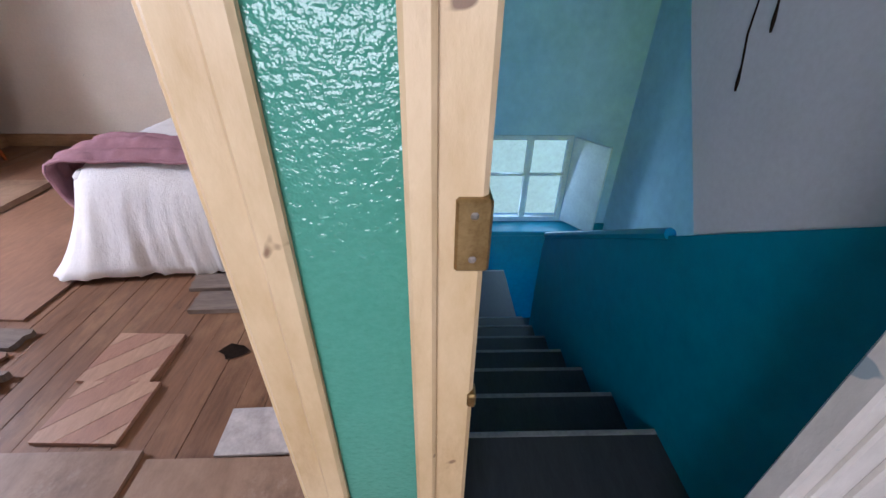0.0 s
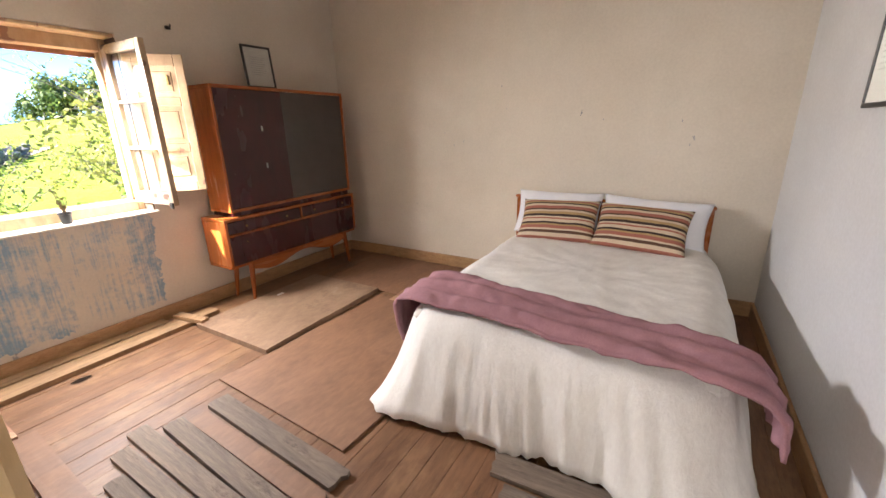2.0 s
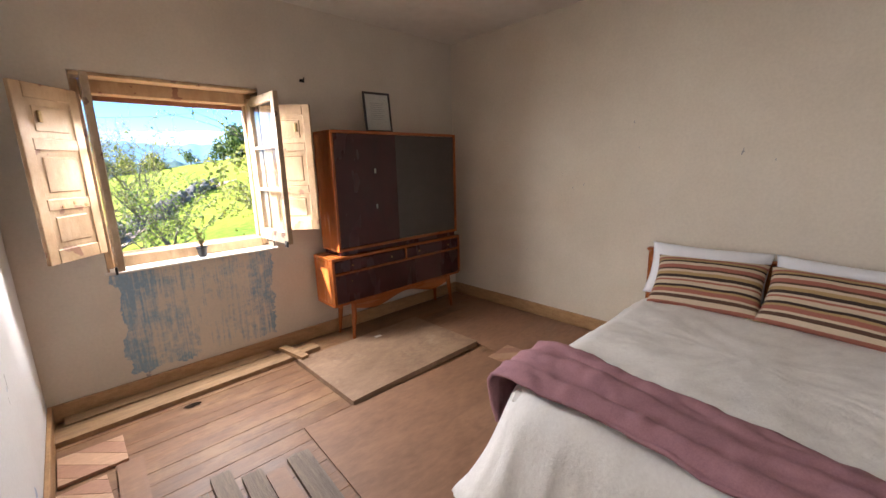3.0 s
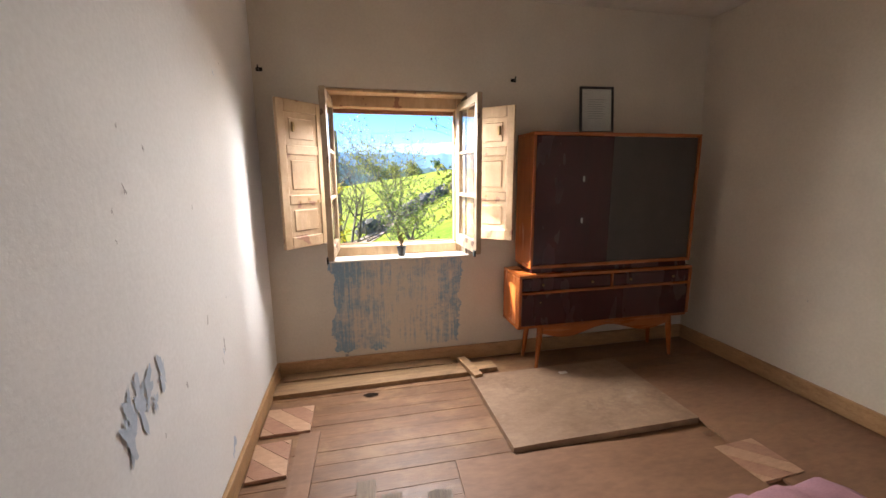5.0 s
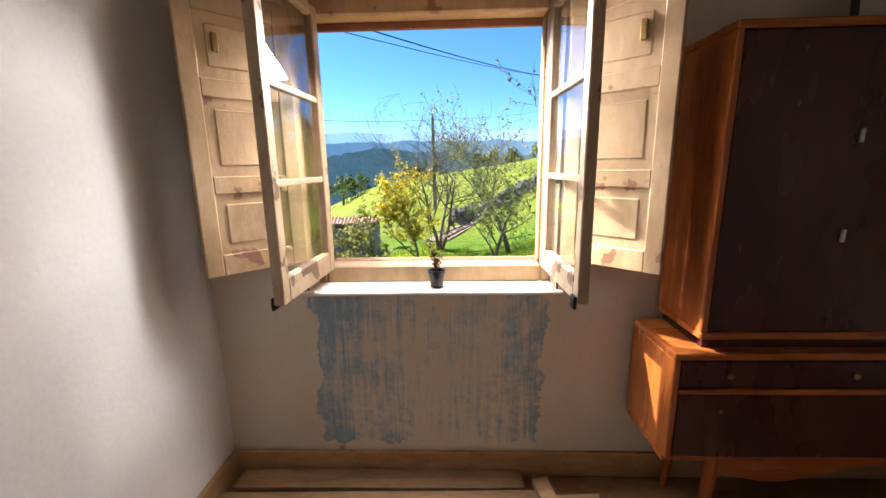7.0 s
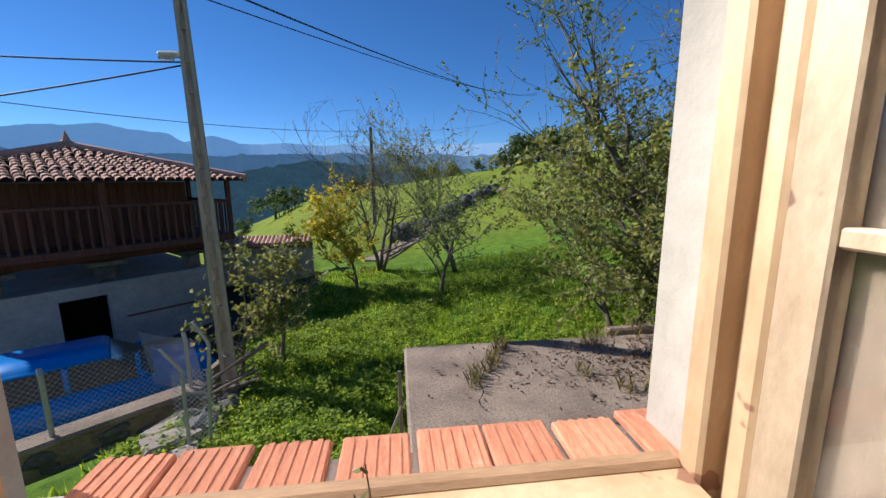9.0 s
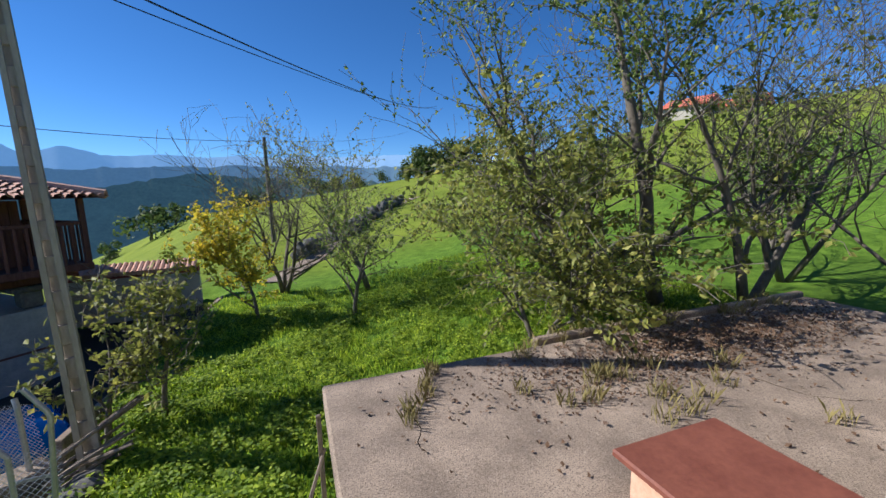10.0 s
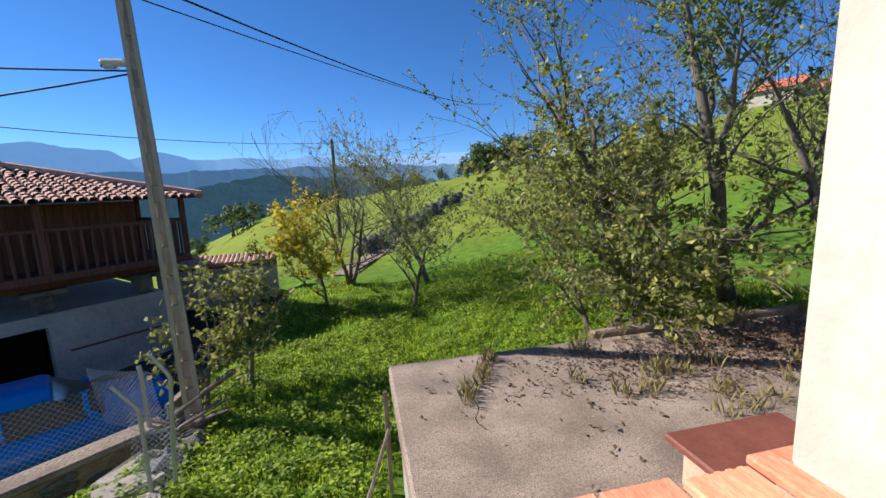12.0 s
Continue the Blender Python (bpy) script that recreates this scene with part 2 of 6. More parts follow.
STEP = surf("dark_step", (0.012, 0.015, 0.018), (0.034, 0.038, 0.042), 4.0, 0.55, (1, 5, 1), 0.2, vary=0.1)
NOSING = surf("worn_nosing", (0.10, 0.11, 0.11), (0.22, 0.23, 0.23), 9.0, 0.5, bumps=0.1, vary=0)
GLASS = glass_of("clear_glass")
IRON = surf("dark_iron", (0.01, 0.01, 0.01), (0.04, 0.035, 0.03), 20, 0.4, metal=0.8, bumps=0.1, vary=0)
BRASS = surf("aged_brass", (0.22, 0.14, 0.05), (0.45, 0.32, 0.14), 20, 0.4, metal=0.9, bumps=0.1, vary=0)
STEEL = surf("dull_steel", (0.35, 0.34, 0.32), (0.6, 0.58, 0.55), 30, 0.35, metal=1.0, bumps=0.1, vary=0)
LINEN = surf("white_cotton", (0.68, 0.65, 0.61), (0.80, 0.78, 0.74), 7, 0.95, (1.6, 1.6, 0.6), bumps=0.7, fine=7, vary=0.05)
PILLOWCASE = surf("bluish_white_cotton", (0.72, 0.72, 0.75), (0.82, 0.82, 0.85), 6, 0.95, bumps=0.25, fine=30, vary=0.03)
THROW = surf("mauve_fleece", (0.27, 0.13, 0.15), (0.40, 0.21, 0.23), 14, 0.95, bumps=0.5, fine=12, vary=0)
MAHOGANY = surf("polished_mahogany", (0.22, 0.055, 0.012), (0.42, 0.125, 0.028), 1.6, 0.26, (5, 5, 0.5), 0.03, vary=0.06)
MAHOGANY_X = surf("polished_mahogany_lengthwise", (0.22, 0.055, 0.012), (0.42, 0.125, 0.028), 1.6, 0.26, (0.5, 5, 5), 0.03, vary=0.06)
DARK_FRONT = surf("dark_purple_veneer", (0.034, 0.005, 0.007), (0.054, 0.009, 0.011), 1.2, 0.27, (2, 2, 0.6), 0, vary=0.06)
worn(CREAM_WOOD, (0.40, 0.25, 0.11), 6.0, 0.56, 0.68, 0.55, (1, 1, 0.3))
worn(WINDOW_WOOD, (0.62, 0.46, 0.31), 6.0, 0.54, 0.66, 0.5, (1, 1, 0.3))
GREY_FRONT = surf("grey_sliding_glass", (0.045, 0.038, 0.034), (0.066, 0.057, 0.05), 1.5, 0.33, bumps=0, vary=0)
BLACK_FRAME = surf("black_frame", (0.01, 0.01, 0.01), (0.03, 0.028, 0.025), 10, 0.4, bumps=0.05, vary=0)
PAPER = surf("print_paper", (0.68, 0.65, 0.6), (0.80, 0.77, 0.73), 3, 0.6, bumps=0.02, vary=0)

# ---- the room's shell ----
RX, RY, RZ = 3.47, -3.97, 2.69


def structure(name, bm, material, label, category):
    return tagged(part(name, bm, material), label, category, kind="structure")


structure("wall_north", boxes((-0.3, 0.40, 0, 0.242, -0.1, RZ), (-0.3, 0.32, 0.242, 0.38, -0.1, RZ), (1.44, RX + 0.3, 0, 0.38, -0.1, RZ), (0.40, 1.44, 0, 0.242, 2.05, RZ), (0.40, 1.44, 0, 0.242, -0.1, 0.85), (0.32, 1.44, 0.242, 0.38, 2.16, RZ), (0.32, 1.44, 0.242, 0.38, -0.1, 0.85)),
          WINDOW_WALL, "cream plaster window wall with a scraped blue patch", "wall")
structure("wall_east", boxes((RX, RX + 0.3, RY - 0.12, 0, -3.0, RZ)), CREAM, "cream plaster wall behind the bed", "wall")
structure("wall_south", boxes((0.005, RX, RY - 0.12, RY, -3.0, RZ)), PALE_WALL, "pale plaster wall beside the bed", "wall")
structure("wall_west", boxes((-0.04, 0, -3.03, 0, -0.1, RZ), (-0.04, 0, -3.80, -3.03, 2.06, RZ)), LEFT_WALL, "pale peeling plaster partition wall", "wall")
structure("ceiling", boxes((-3.1, 4.2, -6.5, 0.38, RZ, RZ + 0.15)), CEILING, "flat cream plaster ceiling", "ceiling")
skirt = thing("baseboard", "brown wooden skirting boards along the room's walls", "baseboard", kind="structure")
part("skirting_board", boxes((0.0, RX, -0.022, -0.001, 0, 0.115), bevel=0.004), SKIRTING, skirt)
part("skirting_board", boxes((RX - 0.022, RX - 0.001, RY, -0.022, 0, 0.115), bevel=0.004), SKIRTING, skirt)
part("skirting_board", boxes((0.72, RX - 0.022, RY + 0.001, RY + 0.022, 0, 0.115), bevel=0.004), SKIRTING, skirt)
part("skirting_board", boxes((0.001, 0.022, -3.02, -0.022, 0, 0.115), bevel=0.004), SKIRTING, skirt)

# hallway and stairwell
structure("wall_hall_green", boxes((-0.045, -0.005, -4.025, -3.90, 0, RZ)), GREEN_GLOSS, "glossy green painted wall strip between two doorways", "wall")
structure("wall_hall_side", boxes((-0.055, -0.04, -3.00, -2.70, 0, RZ)), GREEN_GLOSS, "glossy green painted hallway wall strip", "wall")
structure("wall_hall_west", boxes((-2.4, -2.2, -6.5, -1.8, -0.1, 0.9), (-2.4, -2.2, -6.5, -1.8, 2.1, RZ), (-2.4, -2.2, -6.5, -4.1, 0.9, 2.1), (-2.4, -2.2, -3.1, -1.8, 0.9, 2.1)), LEFT_WALL, "pale plaster hallway wall", "wall")
# Added wall, out of view: keeps the sun out of the hall opening.
structure("wall_hall_beyond", boxes((-3.1, -3.0, -6.5, -1.8, -0.1, RZ), (-3.0, -2.4, -1.9, -1.8, -0.1, RZ), (-3.0, -2.4, -6.5, -6.4, -0.1, RZ)), LEFT_WALL, "added unseen wall that keeps the sun out of the hall opening", "wall")
structure("wall_hall_north", boxes((-2.2, -0.055, -2.0, -1.8, -0.1, RZ)), LEFT_WALL, "pale plaster hallway wall", "wall")
structure("wall_hall_south", boxes((-2.2, -0.04, -5.2, -5.0, -0.1, RZ)), LEFT_WALL, "pale plaster hallway wall", "wall")
structure("floor_hall", boxes((-2.2, -0.045, -5.0, -2.0, -0.1, 0)), FLOOR_X, "worn brown wooden hallway floor", "floor")


def slab_between(profile, y0, y1):
    """An upright slab whose outline in x and z is profile."""
    bm = bmesh.new()
    a = [bm.verts.new((x, y0, z)) for x, z in profile]
    b = [bm.verts.new((x, y1, z)) for x, z in profile]
    bm.faces.new(a)
    bm.faces.new(b[::-1])
    for i in range(len(a)):
        j = (i + 1) % len(a)
        bm.faces.new((a[j], a[i], b[i], b[j]))
    bmesh.ops.recalc_face_normals(bm, faces=bm.faces[:])
    return bm


STAIR_Y0, STAIR_Y1 = -4.85, RY - 0.12
UPPER_WALL = wall_paint("grey_stair_plaster", (0.60, 0.60, 0.60), (0.48, 0.49, 0.5), (0.12, 0.11, 0.10), level=0.80)
structure("stair_wall_upper", slab_between([(0.0, 0.5), (0.60, 0.5), (0.64, 0.68), (0.94, 1.13), (1.14, 1.45), (1.92, RZ), (0.0, RZ)], -4.955, -4.852), UPPER_WALL, "greyish white stairwell wall", "wall")
structure("stair_wall_dado", slab_between([(0.0, 1.08), (0.63, 0.675), (1.96, -0.14), (1.99, -0.25), (1.99, -3.0), (0.0, -3.0)], -4.965, -4.845),
          TEAL, "teal painted stair parapet", "wall")
rail = tagged(part("handrail", tube(bmesh.new(), [(0.74, -4.852, 0.615), (1.96, -4.852, -0.12)], 0.022, 8), TEAL), "rounded teal painted capping on the stair parapet", "handrail")
structure("stair_wall_far", boxes((4.0, 4.2, -6.5, RY, -3.0, -1.12), (4.0, 4.2, -6.5, RY, -0.04, RZ), (4.0, 4.2, -6.5, -5.66, -1.12, -0.04), (4.0, 4.2, -4.70, RY, -1.12, -0.04)), SKY_WALL, "stairwell end wall with the bluish light put into its colour", "wall")
structure("stair_wall_far_dado", boxes((3.97, 3.997, -6.3, RY - 0.12, -3.0, -1.16)), TEAL, "teal painted dado under the stair window", "wall")
structure("stair_wall_right", boxes((0.9, 4.0, -6.45, -6.25, -1.35, RZ)), SKY_WALL, "pale stairwell side wall", "wall")
structure("stair_wall_right_dado", boxes((0.9, 4.0, -6.45, -6.24, -3.0, -1.352)), TEAL, "teal painted dado", "wall")
structure("stair_side_plaster", boxes((0.0, 4.0, RY - 0.135, RY - 0.123, -3.0, RZ)), SKY_WALL, "stairwell plaster with the bluish light put into its colour", "wall")
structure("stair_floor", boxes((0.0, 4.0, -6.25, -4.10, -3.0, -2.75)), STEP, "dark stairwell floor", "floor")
stairs = thing("staircase", "dark wooden staircase going down between teal walls", "stairs", kind="structure")
for i in range(8):
    z, x0 = -0.02 - 0.18 * i, (-0.04 if i == 0 else 0.435 + 0.295 * (i - 1))
    x1 = 0.435 + 0.295 * i if i < 7 else 3.15
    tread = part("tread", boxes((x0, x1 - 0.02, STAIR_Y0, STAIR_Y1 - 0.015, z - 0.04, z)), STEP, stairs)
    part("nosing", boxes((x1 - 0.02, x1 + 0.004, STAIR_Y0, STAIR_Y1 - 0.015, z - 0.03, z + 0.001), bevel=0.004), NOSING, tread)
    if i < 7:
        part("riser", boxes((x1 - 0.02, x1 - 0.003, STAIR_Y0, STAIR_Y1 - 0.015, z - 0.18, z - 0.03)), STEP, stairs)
JAMB_BLUE = surf("stair_window_paint", (0.52, 0.54, 0.55), (0.70, 0.72, 0.72), 5, 0.5, vary=0)
win = thing("window_2", "white stair window with an open casement and teal sill", "window", kind="structure")
part("window_frame", boxes((3.98, 4.04, -4.75, -4.70, -1.12, -0.04), (3.98, 4.04, -5.66, -5.61, -1.12, -0.04), (3.98, 4.04, -5.61, -4.75, -0.09, -0.04), (3.98, 4.04, -5.61, -4.75, -1.12, -1.06), (3.985, 4.03, -5.215, -5.145, -1.06, -0.09), (3.99, 4.02, -5.145, -4.75, -0.52, -0.49), (3.99, 4.02, -5.61, -5.215, -0.52, -0.49)), JAMB_BLUE, win)
part("window_sill", boxes((3.72, 3.998, -5.95, -4.6, -1.19, -1.125), bevel=0.01), TEAL, win)
bm = boxes((0, 0.03, -0.45, 0, -0.52, 0.52), bevel=0.005)
leaf = part("open_shutter", bm, JAMB_BLUE, win)
leaf.matrix_local = pose(3.95, -5.655, -0.57, 0, 0, -52)
GARDEN = surf("garden_glow", (0.03, 0.09, 0.035), (0.22, 0.32, 0.24), 3, 0.9, vary=0)
# Emission makes the sheet glow in place of daylight on a garden.
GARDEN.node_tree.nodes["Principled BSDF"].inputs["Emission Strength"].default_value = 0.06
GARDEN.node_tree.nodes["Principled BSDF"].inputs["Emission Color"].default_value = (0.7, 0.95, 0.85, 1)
for x, z0, z1 in ((0.70, 1.08, 1.7), (0.66, 1.22, 1.7)):
    tagged(part("damp_streak", tube(bmesh.new(), [(x + 0.07, -4.851, z0 + 0.40), (x + 0.062, -4.851, z0 + 0.30), (x + 0.035, -4.851, z0 + 0.2), (x + 0.03, -4.851, z0 + 0.13), (x + 0.008, -4.851, z0 + 0.06), (x, -4.851, z0 + 0.025), (x - 0.004, -4.851, z0)], [0.002, 0.003, 0.0022, 0.003, 0.0028, 0.0055, 0.003], 6), DARK_HOLE), "dark damp streak running down the stair wall", "stain")
structure("backdrop", boxes((4.9, 4.92, -7.0, -3.9, -2.5, 1.5)), GARDEN, "glowing green sheet in place of the garden beyond the stair window", "backdrop")

# ---- doorway frames ----
def post(name, x0, x1, y0, y1, z1, steps=()):
    """A door post with a stepped moulding on its hall side."""
    bm = boxes((x0, x1, y0, y1, 0, z1), bevel=0.006)
    for a, b, d in steps:
        box(bm, x0 - d, x0 + 0.004, a, b, 0, z1, bevel=0.005)
    return bm


frame_1 = thing("door_frame", "cream painted wooden door frame with chipped paint", "door frame", kind="structure")
part("jamb", post("jamb", -0.055, 0.012, -3.11, -3.03, 2.06, [(-3.055, -3.02, 0.012)]), CREAM_WOOD, frame_1)
part("jamb", post("jamb", -0.05, -0.015, -3.905, -3.83, 2.06, [(-3.905, -3.872, 0.010)]), CREAM_WOOD, frame_1)
part("rebate", boxes((-0.014, 0.028, -3.905, -3.831, 0, 2.06), bevel=0.006), CREAM_WOOD, frame_1)
part("head", boxes((-0.055, 0.012, -3.905, -3.03, 2.02, 2.10), bevel=0.006), CREAM_WOOD, frame_1)
strike = part("strike_plate", boxes((-0.014, 0.0125, -3.116, -3.1095, 1.11, 1.21), bevel=0.002), STEEL, frame_1, "worn steel strike plate")
part("latch_hole", boxes((-0.007, 0.006, -3.1175, -3.115, 1.15, 1.18)), DARK_HOLE, strike)
JAMB_WHITE = surf("chipped_white_jamb", (0.55, 0.52, 0.47), (0.74, 0.70, 0.64), 4, 0.5, (1, 1, 0.4), 0.3, vary=0, spots=((0.30, 0.36, 0.38), 7, 0.64))
frame_2 = thing("door_frame", "cream painted stair door frame with brass hinge leaf", "door frame", kind="structure")
part("jamb", post("jamb", -0.05, 0.0, -4.10, -4.02, 2.06, [(-4.05, -4.02, 0.012)]), CREAM_WOOD, frame_2)
part("jamb", post("jamb", -0.05, 0.0, -4.95, -4.68, 2.06, [(-4.76, -4.715, 0.012), (-4.86, -4.79, 0.014)]), JAMB_WHITE, frame_2, "white painted jamb with chipped edges")
part("head", boxes((-0.05, 0.0, -4.95, -4.02, 2.06, 2.14), bevel=0.006), CREAM_WOOD, frame_2)
hinge = part("hinge", boxes((-0.058, -0.02, -4.104, -4.068, 1.045, 1.128), bevel=0.003), BRASS, frame_2, "rusty brass hinge leaf")
for z in (1.058, 1.108):
    part("screw", boxes((-0.061, -0.057, -4.09, -4.082, z, z + 0.008), bevel=0.002), STEEL, hinge)
part("latch_stub", boxes((-0.056, -0.03, -4.104, -4.092, 0.815, 0.84), bevel=0.003), BRASS, frame_2)
frame_3 = thing("door_frame", "cream painted frame of a further hall door", "door frame", kind="structure")
part("jamb", post("jamb", -0.08, -0.056, -2.70, -2.60, 2.06, [(-2.69, -2.66, 0.01)]), CREAM_WOOD, frame_3)
part("closed_leaf", boxes((-0.07, -0.056, -2.60, -2.0, 0, 2.06)), CREAM_WOOD, frame_3)

# ---- the open bedroom door ----
door = thing("door_1", "cream panelled wooden door standing open into the room", "door", pose(0.0, -3.823, 0.012, 0, 0, -4.0), kind="structure")
DW, DT = 0.69, 0.036
rows = [(0.10, 0.60), (0.72, 1.22), (1.34, 1.90)]
bm = boxes((0.012, 0.11, 0, DT, 0, 2.0), (DW - 0.10, DW, 0, DT, 0, 2.0), bevel=0.003)
for z0, z1 in ((0, 0.10), (0.60, 0.72), (1.22, 1.34), (1.90, 2.0)):
    box(bm, 0.11, DW - 0.10, 0, DT, z0, z1, bevel=0.003)
part("door_leaf_frame", bm, CREAM_WOOD, door)
for z0, z1 in rows:
    bm = boxes((0.11, DW - 0.10, 0.010, DT - 0.010, z0, z1))
    box(bm, 0.15, DW - 0.14, 0.004, DT - 0.004, z0 + 0.04, z1 - 0.04, bevel=0.006)
    part("panel", bm, CREAM_WOOD, door)
    bm = bmesh.new()
    for a in ((0.11, DW - 0.10, DT - 0.008, DT + 0.004, z0, z0 + 0.016), (0.11, DW - 0.10, DT - 0.008, DT + 0.004, z1 - 0.016, z1),
              (0.11, 0.126, DT - 0.008, DT + 0.004, z0, z1), (DW - 0.116, DW - 0.10, DT - 0.008, DT + 0.004, z0, z1)):
        box(bm, *a, bevel=0.004)
    part("moulding", bm, surf("worn_moulding", (0.34, 0.2, 0.1), (0.6, 0.42, 0.22), 9, 0.5, vary=0), door)
handle = part("handle", tube(bmesh.new(), [(DW - 0.045, DT, 1.13), (DW - 0.045, DT + 0.045, 1.13)], 0.008, 10), IRON, door, "black iron lever handle")
part("lever", tube(bmesh.new(), [(DW - 0.045, DT + 0.045, 1.14), (DW - 0.06, DT + 0.05, 1.135), (DW - 0.075, DT + 0.05, 1.10), (DW - 0.07, DT + 0.05, 1.04)], [0.008, 0.009, 0.009, 0.007], 8), IRON, handle)
part("rose", boxes((DW - 0.056, DW - 0.034, DT, DT + 0.005, 1.09, 1.16), bevel=0.003), IRON, handle)
part("edge_plate", boxes((DW, DW + 0.003, 0.008, DT - 0.008, 1.05, 1.2)), STEEL, door)

# ---- bedroom window ----
win = thing("window_1", "open cream wooden window with inward casements and panelled shutters", "window", kind="structure")
part("window_frame", boxes((0.40, 0.45, 0.195, 0.24, 0.86, 2.03), (0.40, 0.42, 0.165, 0.195, 0.86, 2.03), (0.40, 0.448, 0.13, 0.165, 0.86, 2.03), (1.385, 1.44, 0.195, 0.24, 0.86, 2.03), (1.42, 1.44, 0.165, 0.195, 0.86, 2.03), (1.392, 1.44, 0.13, 0.165, 0.86, 2.03), (0.45, 1.39, 0.13, 0.24, 1.945, 2.03), (0.45, 1.39, 0.13, 0.24, 0.86, 0.935), bevel=0.006), WINDOW_WOOD, win)
part("lintel_board", boxes((0.405, 1.435, 0.002, 0.13, 2.025, 2.047), bevel=0.004), WINDOW_WOOD, win)
part("stop_strip", boxes((0.45, 1.39, 0.215, 0.235, 1.915, 1.945), bevel=0.003), surf("rusty_strip", (0.2, 0.08, 0.04), (0.35, 0.15, 0.08), 9, 0.7, vary=0), win)
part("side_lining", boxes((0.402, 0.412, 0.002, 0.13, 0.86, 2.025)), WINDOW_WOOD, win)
# Right lining darkened so the pane before it looks dark; shade put in colour.
part("side_lining", boxes((1.428, 1.438, 0.002, 0.13, 0.86, 2.025)), surf("shaded_lining", (0.07, 0.05, 0.035), (0.16, 0.115, 0.08), 5, 0.85, (1, 1, 0.3), 0.3, vary=0), win, "lining board in a darkened colour for the shade behind the pane")
part("window_sill", boxes((0.385, 1.455, -0.022, 0.13, 0.845, 0.862), bevel=0.005), surf("white_sill_paint", (0.66, 0.62, 0.55), (0.8, 0.77, 0.7), 5, 0.6, vary=0), win)
part("weather_board", boxes((0.45, 1.39, 0.225, 0.262, 0.905, 0.945), bevel=0.008), surf("bare_sill_wood", (0.22, 0.12, 0.06), (0.4, 0.25, 0.14), 5, 0.7, (1, 6, 6), vary=0), win)
SH, SW = 1.06, 0.485


def casement(m):
    """One glazed leaf, hinged along z at its origin, reaching along x, three panes high."""
    ob = part("casement", boxes((0, 0.055, 0, 0.036, 0, SH), (SW - 0.05, SW, 0, 0.036, 0, SH), (0.055, SW - 0.05, 0, 0.036, 0, 0.085), (0.055, SW - 0.05, 0, 0.036, SH - 0.055, SH), bevel=0.004), SASH_WHITE, win)
    ob.matrix_local = m
    h = (SH - 0.14) / 3
    for i in range(3):
        z0 = 0.085 + i * h
        if i:
            part("glazing_bar", boxes((0.055, SW - 0.05, 0.004, 0.032, z0 - 0.011, z0 + 0.011), bevel=0.003), SASH_WHITE, ob)
        pane = part("pane", boxes((0.05, SW - 0.045, 0.016, 0.020, z0 + (0.011 if i else 0), z0 + h - 0.011)), GLASS, ob)
        pane.visible_shadow = False
    part("foot_block", boxes((SW - 0.04, SW - 0.002, -0.012, 0.0, -0.018, 0.025), bevel=0.003), IRON, ob)
    return ob


casement(pose(0.452, 0.128, 0.925, 0, 0, -92.5))
right_leaf = casement(pose(1.392, 0.128, 0.925, 0, 0, -88.5))
HW, HH = 0.355, 0.935


def shutter(m, side):
    ob = part("shutter", boxes((0, 0.055, 0, 0.026, 0, HH), (HW - 0.055, HW, 0, 0.026, 0, HH), (0.055, HW - 0.055, 0, 0.026, 0, 0.075), (0.055, HW - 0.055, 0, 0.026, HH - 0.075, HH),
                    (0.055, HW - 0.055, 0, 0.026, 0.285, 0.345), (0.055, HW - 0.055, 0, 0.026, 0.60, 0.66), bevel=0.003), WINDOW_WOOD, win)
    ob.matrix_local = m
    for z0, z1 in ((0.075, 0.285), (0.345, 0.60), (0.66, HH - 0.075)):
        bm = boxes((0.05, HW - 0.05, 0.007, 0.018, z0, z1))
        box(bm, 0.085, HW - 0.085, 0.003, 0.022, z0 + 0.035, z1 - 0.035, bevel=0.004)
        part("shutter_panel", bm, WINDOW_WOOD, ob)
    for k in range(3):
        part("worn_spot", tube(bmesh.new(), [(0.08 + 0.07 * k, (-0.001 if side > 0 else 0.0255), 0.30 + 0.016 * (k % 2)), (0.08 + 0.07 * k, (0.0005 if side > 0 else 0.0272), 0.30 + 0.016 * (k % 2))], 0.011 - 0.002 * k, 8), BRASS, ob)
    part("turn_catch", boxes((HW - 0.12, HW - 0.10, -0.012 if side > 0 else 0.024, 0.002 if side > 0 else 0.038, 0.74, 0.80), bevel=0.003), BRASS, ob)
    return ob


shutter(pose(0.405, -0.004, 0.995, 0, 0, -135), -1)
shutter(pose(1.437, -0.030, 0.995, 0, 0, -43), 1)
# brick-tile sill outside
sill_tile = surf("terracotta_tile", (0.40, 0.13, 0.065), (0.66, 0.29, 0.17), 12, 0.85, (6, 1, 1), 0.5, vary=0.5)
worn(sill_tile, (0.55, 0.42, 0.32), 22.0, 0.60, 0.72, 0.6)
structure("outer_sill_bed", boxes((0.455, 1.47, 0.262, 0.38, 0.852, 0.885)), surf("sill_mortar", (0.4, 0.33, 0.27), (0.6, 0.52, 0.45), 20, 0.9, vary=0), "mortar bed of the outer window sill", "sill")
tiles = thing("outer_sill", "row of ribbed terracotta sill tiles", "sill", kind="structure")
rng = random.Random(3)
